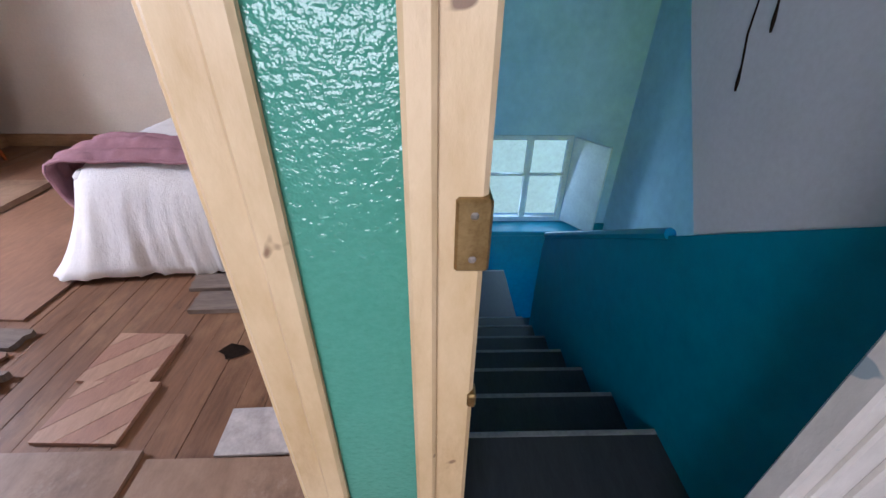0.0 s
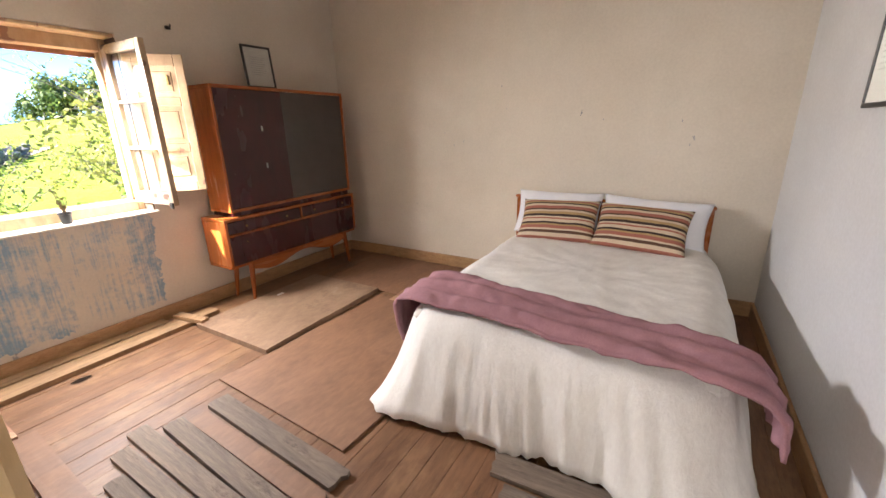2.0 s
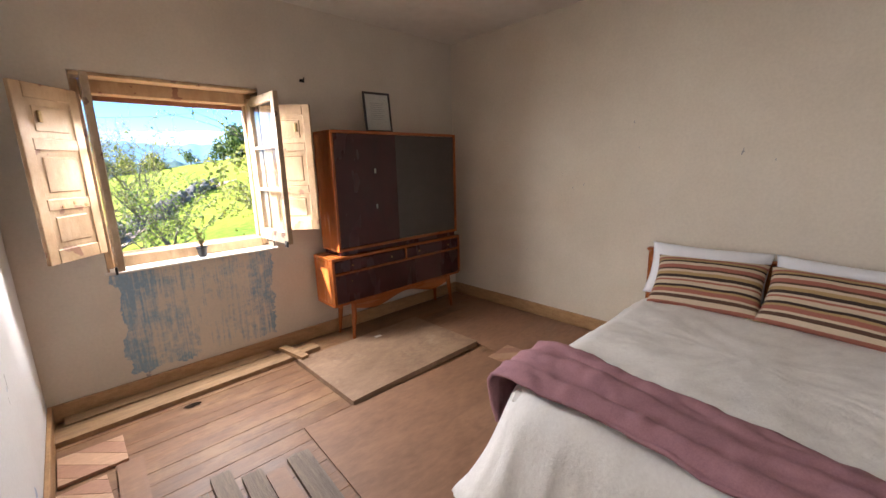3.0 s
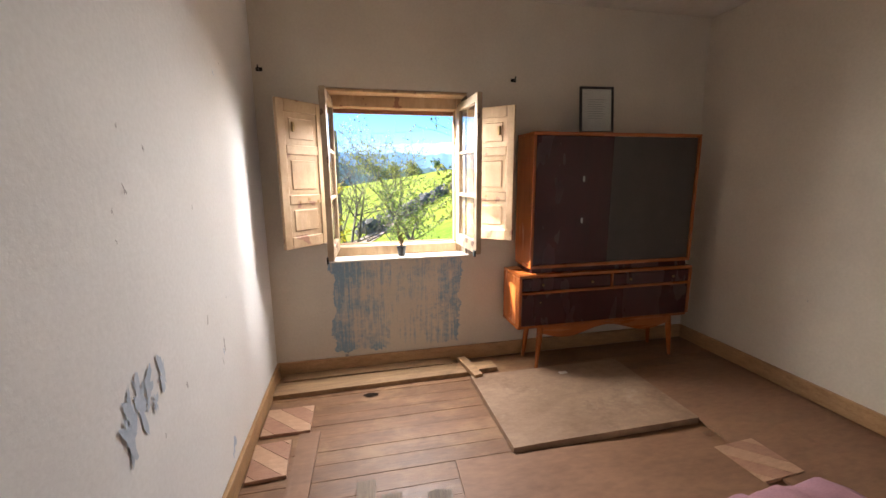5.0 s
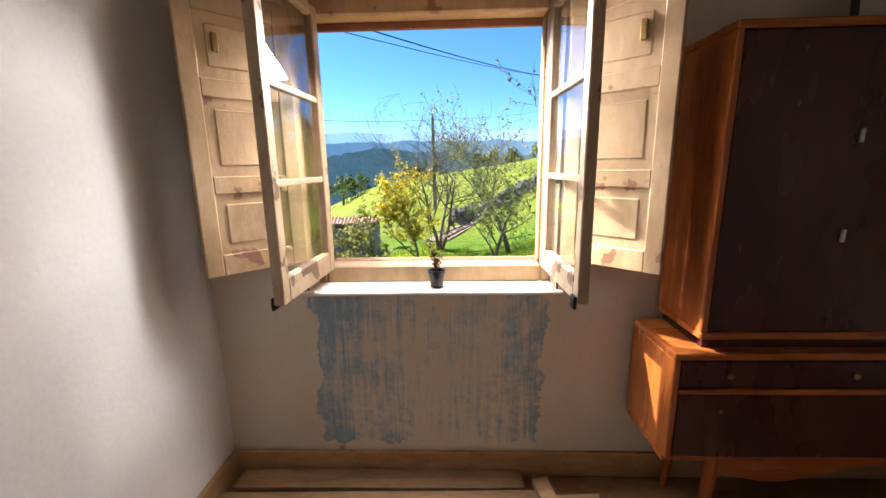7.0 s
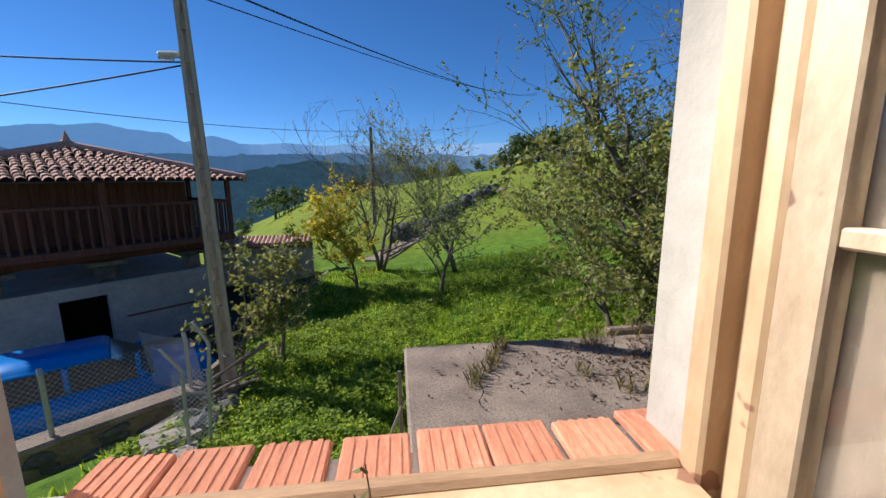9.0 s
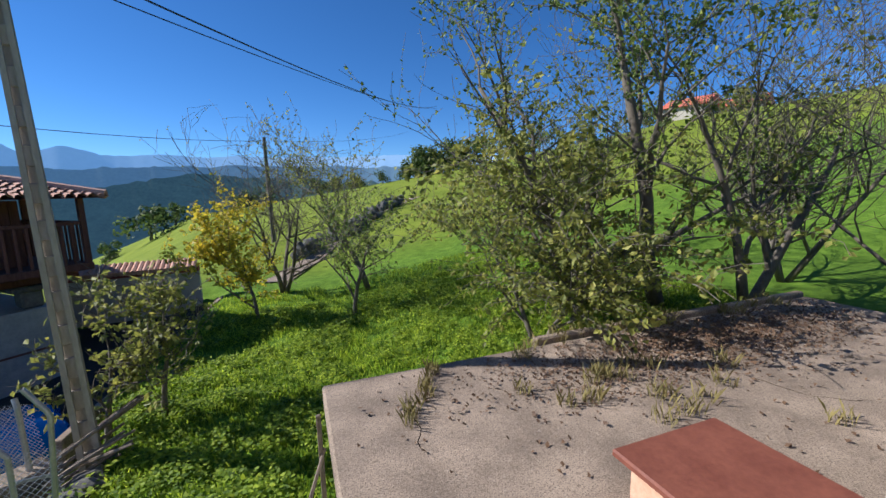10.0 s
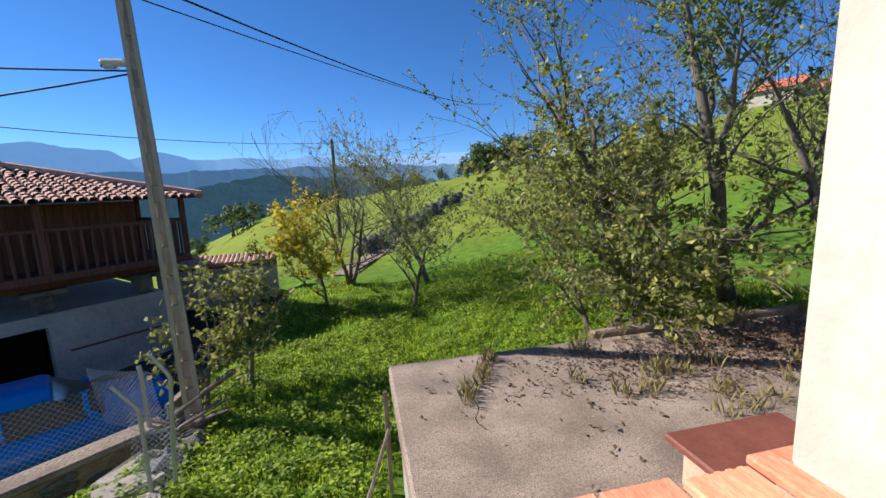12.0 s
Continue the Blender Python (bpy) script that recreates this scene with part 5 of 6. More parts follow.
def far_tree(x, y, size, seed, kind="dark"):
    """A distant broad tree: trunk and a loose crown of leaf clumps."""
    r = random.Random(seed)
    ob = thing("tree", "distant dark green broadleaf tree", "tree", pose(x, y, ground_height(x, y) - 0.2), "distant trees")
    part("trunk", tube(bmesh.new(), [(0, 0, 0), (0.1, 0, size * 0.4), (0.1, 0.1, size * 0.7)], [size * 0.04, size * 0.03, size * 0.015], 6), BARK, ob)
    verts, faces = [], []
    lobes = [(r.gauss(0, 0.22) * size, r.gauss(0, 0.22) * size, size * r.uniform(0.12, 0.75), size * r.uniform(0.16, 0.30)) for _ in range(12)]
    for cx, cy, cz, cr in lobes:
        for _ in range(60):
            d = Vector((r.gauss(0, 1), r.gauss(0, 1), r.gauss(0, 1))).normalized()
            p = Vector((cx, cy, cz)) + d * cr * r.uniform(0.6, 1.05)
            u = d.orthogonal().normalized() * size * 0.035
            w = d.cross(u).normalized() * size * 0.035
            b = len(verts)
            verts += [p - u, p + w * r.uniform(0.6, 1.5), p + u * 1.3, p - w]
            faces.append((b, b + 1, b + 2, b + 3))
    me = bpy.data.meshes.new("crown")
    me.from_pydata([tuple(v) for v in verts], [], faces)
    me.materials.append(LEAF[kind])
    crown = new("crown", me)
    crown.parent = ob
    return ob


rng = random.Random(9)
for bearing, d, size in ([(-16, 66, 6.0), (-13.5, 70, 4.0), (-20, 72, 3.5), (-24, 74, 4)] + [(rng.uniform(-6, 14), 72, rng.uniform(2.5, 4.5)) for _ in range(8)]
                         + [(rng.uniform(14, 30), 70, rng.uniform(3, 6.5)) for _ in range(10)] + [(rng.uniform(30, 75), 72, rng.uniform(3, 5)) for _ in range(9)]):
    far_tree(1 + d * math.sin(radians(bearing)), d * math.cos(radians(bearing)), size, rng.randrange(999), "dark" if rng.random() < 0.7 else "olive")

TERRACOTTA = surf("weathered_roof_tile", (0.34, 0.16, 0.11), (0.64, 0.40, 0.31), 1.5, 0.9, bumps=0.4, fine=9, vary=0.2)
for bearing, d in ((51.5, 78), (56.5, 84)):
    x, y = 1 + d * math.sin(radians(bearing)), d * math.cos(radians(bearing))
    h = thing("house", "distant white house with a red tiled roof on the hill", "house", pose(x, y, ground_height(x, y) - 0.3, 0, 0, 20))
    part("wall", boxes((-4, 4, -3, 3, 0, 3.0)), REVEAL, h)
    part("roof", slab_between([(-4.6, 2.9), (4.6, 2.9), (0, 4.8)], -3.4, 3.4), surf("red_roof", (0.45, 0.10, 0.06), (0.6, 0.17, 0.1), 2, 0.8, vary=0), h)
    for wx in (-2, 1):
        part("window", boxes((wx, wx + 1, -3.02, -2.98, 1.0, 2.2)), DARK_FRONT, h)

# stone path, rock wall and tiled boundary wall
bm = bmesh.new()
prev = None
line = [(0.2, 15.6), (0.5, 16.5), (1.2, 18.2), (2.4, 21.0), (4.4, 25), (7.2, 29), (11, 34)]
for i in range(61):
    k = i / 60 * (len(line) - 1)
    j = min(int(k), len(line) - 2)
    x, y = [line[j][c] + (line[j + 1][c] - line[j][c]) * (k - j) for c in (0, 1)]
    row = []
    for off in (-0.5, -0.2, 0.2, 0.5):
        px = x + off
        row.append(bm.verts.new((px, y, ground_height(px, y) + 0.05)))
    if prev:
        for u in range(3):
            bm.faces.new((prev[u], prev[u + 1], row[u + 1], row[u]))
    prev = row
edge = thing("kerb", "narrow worn concrete kerb along the garden's edge", "kerb", kind="structure")
for k in range(6):
    y0 = 6.7 + 1.25 * k
    ob = part("kerb_block", boxes((-0.06, 0.06, 0.01, 1.24, -1.2, 0.03), bevel=0.012), CONCRETE, edge)
    ob.matrix_local = pose(-1.98 + 0.11 * (y0 - 8.4) + 0.02, y0, -1.80, 0, 0, -6.3)
structure("path", bm, CONCRETE, "pale grey path up to the meadow", "path")
STONE = surf("dark_fieldstone", (0.05, 0.05, 0.05), (0.20, 0.19, 0.18), 3, 0.95, bumps=0.6, vary=0.4)
stone_mesh = []
for s in range(5):
    bm = bmesh.new()
    bmesh.ops.create_icosphere(bm, subdivisions=1, radius=1)
    for v in bm.verts:
        v.co *= 0.8 + 0.35 * noise.noise(v.co * 1.5 + Vector((s * 7, 0, 0)))
    me = bpy.data.meshes.new("stone")
    bm.to_mesh(me)
    bm.free()
    me.materials.append(STONE)
    stone_mesh.append(me)
rocks = thing("rock_wall", "long heap of dark fieldstones along the meadow", "stone wall")
rng = random.Random(12)
for i in range(190):
    k = rng.random()
    x, y = 0.9 + 7.6 * k + rng.gauss(0, 0.25), 19.5 + 11 * k + rng.gauss(0, 0.3)
    ob = new("stone", stone_mesh[i % 5])
    ob.parent = rocks
    s = rng.uniform(0.16, 0.34)
    ob.matrix_local = pose(x, y, ground_height(x, y) + rng.uniform(0.05, 0.65), rng.uniform(0, 360), rng.uniform(0, 360), 0) @ Matrix.Diagonal((s * 1.3, s, s * 0.8, 1))
ob = thing("boundary_wall", "low whitewashed lane wall with a red tile coping", "wall", pose(-2.3, 15.0, 0.24, 0, 0, 4))
part("wall_body", boxes((-3.4, 0.3, -0.12, 0.12, -2.6, -1.25)), REVEAL, ob)
part("red_band", boxes((-3.4, 0.3, -0.14, 0.14, -1.25, -1.05)), surf("dark_red_paint", (0.16, 0.035, 0.03), (0.26, 0.06, 0.05), 3, 0.8, vary=0), ob)
for k in range(26):
    tb = tube(bmesh.new(), [(-3.36 + k * 0.142, -0.30, -1.10), (-3.36 + k * 0.142, 0.26, -0.88)], [0.082, 0.07], 8)
    part("coping_tile", tb, TERRACOTTA, ob)

# ---- raised granary ----
DARK_WOOD = surf("old_dark_timber", (0.07, 0.022, 0.016), (0.20, 0.085, 0.062), 3, 0.85, (8, 8, 0.6), 0.4, vary=0.3)
LIMEWASH = surf("grey_limewash", (0.30, 0.30, 0.30), (0.52, 0.51, 0.48), 2, 0.95, bumps=0.5, vary=0)
gran = thing("granary", "raised timber granary with balcony, stone base and tiled roof", "granary", pose(-7.8, 12.3, 0, 0, 0, 45))
H = 2.35
for row in ((-H, -1.0, -H, -H + 0.3, -3.4, -1.10), (-0.05, H, -H, -H + 0.3, -3.4, -1.10), (-1.0, -0.05, -H, -H + 0.3, -1.40, -1.10), (H - 0.3, H, -H + 0.3, H, -3.4, -1.10), (-H, -H + 0.3, -H + 0.3, H, -3.4, -1.10), (-H + 0.3, H - 0.3, H - 0.3, H, -3.4, -1.10)):
    part("stone_wall", boxes(row), LIMEWASH, gran)
part("base_roof", boxes((-H + 0.3, H - 0.3, -H + 0.3, H - 0.3, -1.20, -1.10)), LIMEWASH, gran)
# Dark sheet inside the doorway; the interior's shade is put into its colour.
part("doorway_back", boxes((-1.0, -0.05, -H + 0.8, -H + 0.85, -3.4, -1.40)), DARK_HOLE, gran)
part("painted_line", boxes((0.25, 2.2, -H - 0.012, -H, -2.10, -2.05)), DARK_WOOD, gran)
for px in (-2.0, 0.0, 2.0):
    for py in (-2.0, 2.0):
        bm = boxes((px - 0.2, px + 0.2, py - 0.2, py + 0.2, -1.10, -0.67), bevel=0.05)
        pl = part("pillar", bm, STONE, gran)
        part("staddle_stone", boxes((px - 0.42, px + 0.42, py - 0.42, py + 0.42, -0.67, -0.55), bevel=0.03), STONE, pl)
for py in (-2.1, 2.1):
    part("beam", boxes((-2.9, 2.9, py - 0.16, py + 0.16, -0.55, -0.30), bevel=0.02), DARK_WOOD, gran)
part("platform", boxes((-2.95, 2.95, -2.95, 2.95, -0.30, -0.12), bevel=0.02), DARK_WOOD, gran)
for k in range(26):
    part("wall_plank", boxes((-2.05 + k * 0.158, -2.05 + k * 0.158 + 0.15, -2.07, -2.03 - 0.006 * (k % 3), -0.12, 1.4)), DARK_WOOD, gran)
    part("wall_plank", boxes((2.03, 2.07 - 0.006 * (k % 3), -2.05 + k * 0.158, -2.05 + k * 0.158 + 0.15, -0.12, 1.4)), DARK_WOOD, gran)
part("wall_core", boxes((-2.03, 2.03, -2.02, 2.03, -0.12, 1.4)), DARK_WOOD, gran)
part("balcony_rail", boxes((-2.9, 2.9, -2.9, -2.84, 0.80, 0.88), (2.84, 2.9, -2.84, 2.9, 0.80, 0.88), bevel=0.01), DARK_WOOD, gran)
for k in range(30):
    part("baluster", boxes((-2.86 + k * 0.195, -2.80 + k * 0.195, -2.89, -2.85, -0.12, 0.80), bevel=0.008), DARK_WOOD, gran)
    part("baluster", boxes((2.85, 2.89, -2.80 + k * 0.19, -2.74 + k * 0.19, -0.12, 0.80), bevel=0.008), DARK_WOOD, gran)
for px, py in ((-2.87, -2.87), (0, -2.87), (2.87, -2.87), (2.87, 0), (2.87, 2.87)):
    part("balcony_post", boxes((px - 0.06, px + 0.06, py - 0.06, py + 0.06, -0.12, 1.42), bevel=0.01), DARK_WOOD, gran)
E0, Z0, Z1 = 3.25, 1.42, 2.35
bm = bmesh.new()
apex = bm.verts.new((0, 0, Z1 - 0.05))
ring = [bm.verts.new(c) for c in ((-E0, -E0, Z0), (E0, -E0, Z0), (E0, E0, Z0), (-E0, E0, Z0))]
for k in range(4):
    bm.faces.new((ring[k], ring[(k + 1) % 4], apex))
bm.faces.new(ring[::-1])
part("roof_deck", bm, DARK_WOOD, gran)
verts, faces = [], []
rng = random.Random(2)
for side in range(4):
    rot = Matrix.Rotation(math.pi / 2 * side, 3, "Z")
    for row in range(15):
        t0, t1 = row / 15, (row + 1.25) / 15
        half = E0 * (1 - t0)
        n = int(half * 2 / 0.2)
        for k in range(n):
            cx = -half + (k + 0.5) * (2 * half / max(n, 1)) + rng.uniform(-0.015, 0.015)
            b = len(verts)
            for tt, rr in ((t0, 0.105), (min(t1, 1), 0.085)):
                yy, zz = -(E0 + 0.06) * (1 - tt), Z0 + (Z1 - Z0) * tt
                for a in range(5):
                    an = math.pi * a / 4
                    verts.append(tuple(rot @ Vector((cx + rr * math.cos(an), yy, zz + rr * math.sin(an) * 0.9 + (0.02 if tt == t0 else 0) + rng.uniform(0, 0.006)))))
            for a in range(4):
                faces.append((b + a, b + a + 1, b + 6 + a, b + 5 + a))
me = bpy.data.meshes.new("roof_tiles")
me.from_pydata(verts, [], faces)
me.materials.append(TERRACOTTA)
ob = tagged(new("roof_tiles", me), "curved weathered terracotta roof tiles", kind="stuff")
ob.parent = gran
for k in range(4):
    rot = Matrix.Rotation(math.pi / 2 * k, 3, "Z")
    part("hip_ridge", tube(bmesh.new(), [tuple(rot @ Vector((-E0, -E0, Z0 + 0.08))), (0, 0, Z1 + 0.08)], 0.11, 8), TERRACOTTA, gran)
part("finial", tube(bmesh.new(), [(0, 0, Z1), (0, 0, Z1 + 0.18), (0, 0, Z1 + 0.2), (0, 0, Z1 + 0.45)], [0.2, 0.12, 0.1, 0.01], 8), TERRACOTTA, gran)

# ---- utility pole, lamp and wires ----
pole_mat = surf("pole_concrete", (0.28, 0.24, 0.20), (0.46, 0.41, 0.35), 4, 0.9, (1, 1, 0.3), 0.3, vary=0)
pole = thing("utility_pole", "tall tapered concrete pole with recessed panels", "pole", pose(-1.545, 6.1, -1.9, 0.2, -1.1, 20) @ Matrix.Diagonal((0.80, 0.80, 1, 1)))
bm = bmesh.new()
for k in range(4):
    sx, sy = (-1, 1)[k % 2], (-1, 1)[k // 2]
    tube(bm, [(sx * 0.10, sy * 0.13, 0), (sx * 0.055, sy * 0.07, 6.9)], [0.055, 0.038], 4)
part("corner_ribs", bm, pole_mat, pole)
for k in range(17):
    w = 0.105 - 0.045 * k / 17
    part("web", boxes((-w, w, -w * 1.05, w * 1.05, k * 0.41, k * 0.41 + 0.26 - 0.004 * k), bevel=0.01), pole_mat, pole)
part("core", tube(bmesh.new(), [(0, 0, 0), (0, 0, 6.85)], [0.085, 0.05], 4), pole_mat, pole)
lamp = thing("street_lamp", "small grey street lamp on the concrete pole", "street lamp")
part("arm", tube(bmesh.new(), [(-1.61, 6.1, 3.03), (-1.76, 6.08, 3.12)], 0.02, 6), STEEL, lamp)
part("lamp_head", boxes((-2.01, -1.71, 6.02, 6.14, 3.09, 3.17), bevel=0.03), surf("lamp_grey", (0.45, 0.45, 0.42), (0.6, 0.6, 0.57), 9, 0.5, vary=0), lamp)
part("lens", boxes((-2.00, -1.83, 6.03, 6.13, 3.06, 3.10), bevel=0.01), GLASS, lamp)
pole2 = thing("utility_pole", "thin wooden pole among the trees", "pole", pose(-0.24, 26, ground_height(-0.24, 26) - 0.2, 0, 0, 0))
part("shaft", tube(bmesh.new(), [(0, 0, 0), (-0.05, 0, 6.3)], [0.14, 0.09], 8), BARK, pole2)
WIRE = surf("black_cable", (0.01, 0.01, 0.01), (0.03, 0.03, 0.03), 9, 0.6, vary=0)


def cable(a, b, sag, r=0.012):
    a, b = Vector(a), Vector(b)
    pts = [tuple(a.lerp(b, k / 16) - Vector((0, 0, sag * 4 * (k / 16) * (1 - k / 16)))) for k in range(17)]
    tagged(part("overhead_cable", tube(bmesh.new(), pts, r, 5), WIRE), "black overhead cable between poles", "cable", "overhead cables")


cable((-1.65, 6.1, 4.17), (15.4, 40, 9.7), 0.7, 0.016)
cable((-1.66, 6.1, 3.95), (15.4, 40, 9.5), 0.5, 0.010)
cable((-9.0, 10.0, 3.35), (-0.26, 26, 4.4), 0.3)
cable((-1.63, 6.1, 3.04), (-9.0, 6.0, 3.3), 0.08)
cable((-1.63, 6.1, 3.02), (-8.0, 5.4, 1.8), 0.08)
cable((-0.26, 26, 4.4), (18, 60, 10), 0.5)

# ---- lane wall, fence and car ----
rot = math.degrees(math.atan2(STREET_D.y, STREET_D.x))
wall = thing("lane_wall", "low rough stone retaining wall by the lane", "wall", pose(-2.15, 6.3, 0, 0, 0, rot))
rng = random.Random(21)
part("wall_core", boxes((-6.0, 0.1, -0.16, 0.16, -3.2, -1.92)), surf("rough_brown_masonry", (0.13, 0.095, 0.065), (0.36, 0.28, 0.205), 5, 0.95, bumps=1.0, fine=5, vary=0), wall)
part("wall_top", boxes((-6.0, 0.1, -0.2, 0.2, -1.92, -1.82), bevel=0.03), CONCRETE, wall)
for k in range(70):
    ob = new("stone", stone_mesh[k % 5])
    ob.parent = wall
    s = rng.uniform(0.09, 0.17)
    ob.matrix_local = pose(rng.uniform(-5.9, 0.1), -0.17, rng.uniform(-2.6, -1.95), rng.uniform(0, 360), 0, 0) @ Matrix.Diagonal((s * 1.4, s * 0.5, s, 1))
for k in range(12):
    ob = tagged(new("stone", stone_mesh[k % 5]), "loose pale stone at the garden's edge", "stone", "loose stones by the pole")
    s = rng.uniform(0.10, 0.22)
    x, y = -1.75 + rng.uniform(-0.25, 0.5), 5.0 + rng.uniform(0, 1.2)
    ob.matrix_world = pose(x, y, ground_height(x, y) + s * 0.4, rng.uniform(0, 360), 0, 0) @ Matrix.Diagonal((s * 1.3, s, s * 0.7, 1))
fence = thing("chain_link_fence", "sagging galvanised chain-link fence on steel posts", "fence", pose(-2.15, 6.3, 0, 0, 0, rot))
GALV = surf("galvanised_wire", (0.3, 0.31, 0.32), (0.5, 0.51, 0.52), 20, 0.5, metal=0.7, bumps=0, vary=0)
for k in range(4):
    part("post", tube(bmesh.new(), [(-0.1 - 1.6 * k, -0.05, -1.85), (-0.1 - 1.6 * k, -0.05, -1.0 + 0.03 * k), (-0.1 - 1.6 * k, 0.0, -0.9)], 0.03, 8), GALV, fence)
part("strut", tube(bmesh.new(), [(-0.1, -0.9, -2.7), (-0.1, -0.9, -1.62), (-0.16, -0.92, -1.54), (-0.42, -0.98, -1.42)], 0.02, 8), GALV, fence)
bent = thing("bent_fence", "two bent galvanised posts with sagging torn wire mesh", "fence")
for pts in ([(-1.41, 4.52, -2.3), (-1.40, 4.52, -1.3), (-1.39, 4.52, -0.74), (-1.42, 4.52, -0.69), (-1.60, 4.52, -0.44)],
            [(-1.21, 4.50, -2.3), (-1.12, 4.50, -1.2), (-1.05, 4.50, -0.42), (-1.07, 4.50, -0.36), (-1.20, 4.50, -0.14)]):
    part("post", tube(bmesh.new(), pts, 0.022, 8), GALV, bent)
LEDGE = surf("worn_step_stone", (0.20, 0.17, 0.14), (0.40, 0.35, 0.29), 5, 0.95, bumps=0.6, vary=0.3)
for k, (x, y, w, d) in enumerate(((-2.12, 5.62, 0.24, 0.17), (-1.95, 5.15, 0.26, 0.18), (-1.74, 4.72, 0.28, 0.19), (-1.52, 4.25, 0.30, 0.2))):
    r2 = random.Random(70 + k)
    bm = boxes((-w, w, -d, d, -0.30, 0.10), bevel=0.03)
    for v in bm.verts:
        v.co += Vector((r2.uniform(-1, 1), r2.uniform(-1, 1), r2.uniform(-1, 1))) * 0.035
    tagged(part("stone_step", bm, LEDGE), "rough pale stone step beside the lane wall", "step", "stone steps").matrix_world = pose(x, y, ground_height(x, y) + 0.02, r2.uniform(-4, 4), r2.uniform(-4, 4), 40 + r2.uniform(-15, 15))
tagged(part("cane", tube(bmesh.new(), [(1.16, 3.98, -0.98), (0.92, 3.55, -1.36), (0.66, 3.12, -1.72)], [0.016, 0.018, 0.02], 6), OLD_PLANK_Y), "pale cane leaning against the terrace slab", "cane")
tagged(part("stake", boxes((1.10, 1.145, 3.94, 3.985, -2.2, -0.62), bevel=0.006), OLD_PLANK_Y), "thin grey wooden stake beside the terrace corner", "stake")


def mesh_net(x0, x1, z0, z1, step, r):
    verts, faces = [], []

    def wire(a, b):
        d = (b - a).normalized()
        u = d.cross(Vector((0, 1, 0))).normalized() * r
        w = Vector((0, r, 0))
        n = len(verts)
        for p in (a, b):
            bow = Vector((0, 0.04 * math.sin(p.x * 3), 0))
            verts.extend([tuple(p + bow + u), tuple(p + bow - u * 0.5 + w), tuple(p + bow - u * 0.5 - w)])
        for i in range(3):
            faces.append((n + i, n + (i + 1) % 3, n + 3 + (i + 1) % 3, n + 3 + i))
    h = z1 - z0
    x = x0 - h
    while x < x1:
        for s in (1, -1):
            a, b = Vector((x, 0, z0 if s > 0 else z1)), Vector((x + h, 0, z1 if s > 0 else z0))
            ta, tb = max(0.0, (x0 - x) / h), min(1.0, (x1 - x) / h)
            if tb > ta:
                cuts = [ta + (tb - ta) * q / 4 for q in range(5)]
                for u, v in zip(cuts, cuts[1:]):
                    wire(a.lerp(b, u), a.lerp(b, v))
        x += step
    me = bpy.data.meshes.new("wire_mesh")
    me.from_pydata(verts, [], faces)
    me.materials.append(GALV)
    return me


net = new("wire_mesh", mesh_net(-5.0, -0.1, -1.85, -0.98, 0.075, 0.0022))
net.parent = fence
torn = new("wire_mesh", mesh_net(-0.12, 0.32, -2.2, -0.72, 0.06, 0.0025))
torn.parent = bent
torn.matrix_local = pose(-1.33, 4.51, 0, 0, 3, 4)
net2 = new("loose_wire_mesh", mesh_net(-1.1, 0.0, -2.0, -1.0, 0.06, 0.0025))
net2.parent = fence
net2.matrix_local = pose(-0.1, -0.02, -0.05, 8, 0, -62)
sticks = thing("stick_pile", "leaning pile of pale grey broken sticks by the pole", "sticks")
for k in range(16):
    a = rng.uniform(-0.5, 0.5)
    x, y = -1.5 + rng.uniform(-0.2, 0.25), 6.0 + rng.uniform(-0.3, 0.3)
    g = ground_height(x, y)
    part("stick", tube(bmesh.new(), [(x - 0.3, y - 0.2, g + 0.02 + 0.03 * k), (x + 0.35, y + a, g + 0.25 + 0.035 * k)], [0.026, 0.018], 5), OLD_PLANK_Y, sticks)

BLUE = surf("blue_car_paint", (0.0, 0.16, 0.52), (0.0, 0.22, 0.66), 2, 0.22, bumps=0, vary=0)
CAR_GLASS = surf("dark_car_glass", (0.012, 0.014, 0.016), (0.03, 0.034, 0.038), 2, 0.1, bumps=0, vary=0)
RUBBER = surf("tyre_rubber", (0.012, 0.012, 0.012), (0.03, 0.03, 0.03), 20, 0.8, vary=0)
car = thing("car", "blue hatchback car parked in the lane", "car", pose(-4.55, 7.35, ground_height(-4.55, 7.35), 0, 0, rot - 8))


def hull(profile, w0, w1, z_split, bevel=0.05):
    """A body whose side outline is profile; it narrows above z_split."""
    bm = slab_between(profile, -w0, w0)
    for v in bm.verts:
        if v.co.z > z_split:
            v.co.y *= w1 / w0
    bmesh.ops.bevel(bm, geom=bm.edges[:], offset=bevel, segments=2, affect="EDGES")
    return bm


smooth(part("body", hull([(-2.0, 0.25), (2.0, 0.25), (2.05, 0.62), (1.9, 0.80), (0.95, 0.93), (-1.95, 0.95), (-2.05, 0.6)], 0.84, 0.80, 0.85), BLUE, car))
part("cabin_glass", hull([(-1.85, 0.92), (1.0, 0.92), (0.35, 1.36), (-1.45, 1.38)], 0.78, 0.62, 1.1, 0.03), CAR_GLASS, car)
smooth(part("roof", hull([(-1.62, 1.33), (0.42, 1.33), (0.30, 1.43), (-1.45, 1.45)], 0.66, 0.60, 1.4, 0.03), BLUE, car))
for x in (-1.2, -0.2, 0.75):
    part("pillar", boxes((x - 0.04, x + 0.04, -0.76, -0.66, 0.92, 1.36), bevel=0.01), BLUE, car)
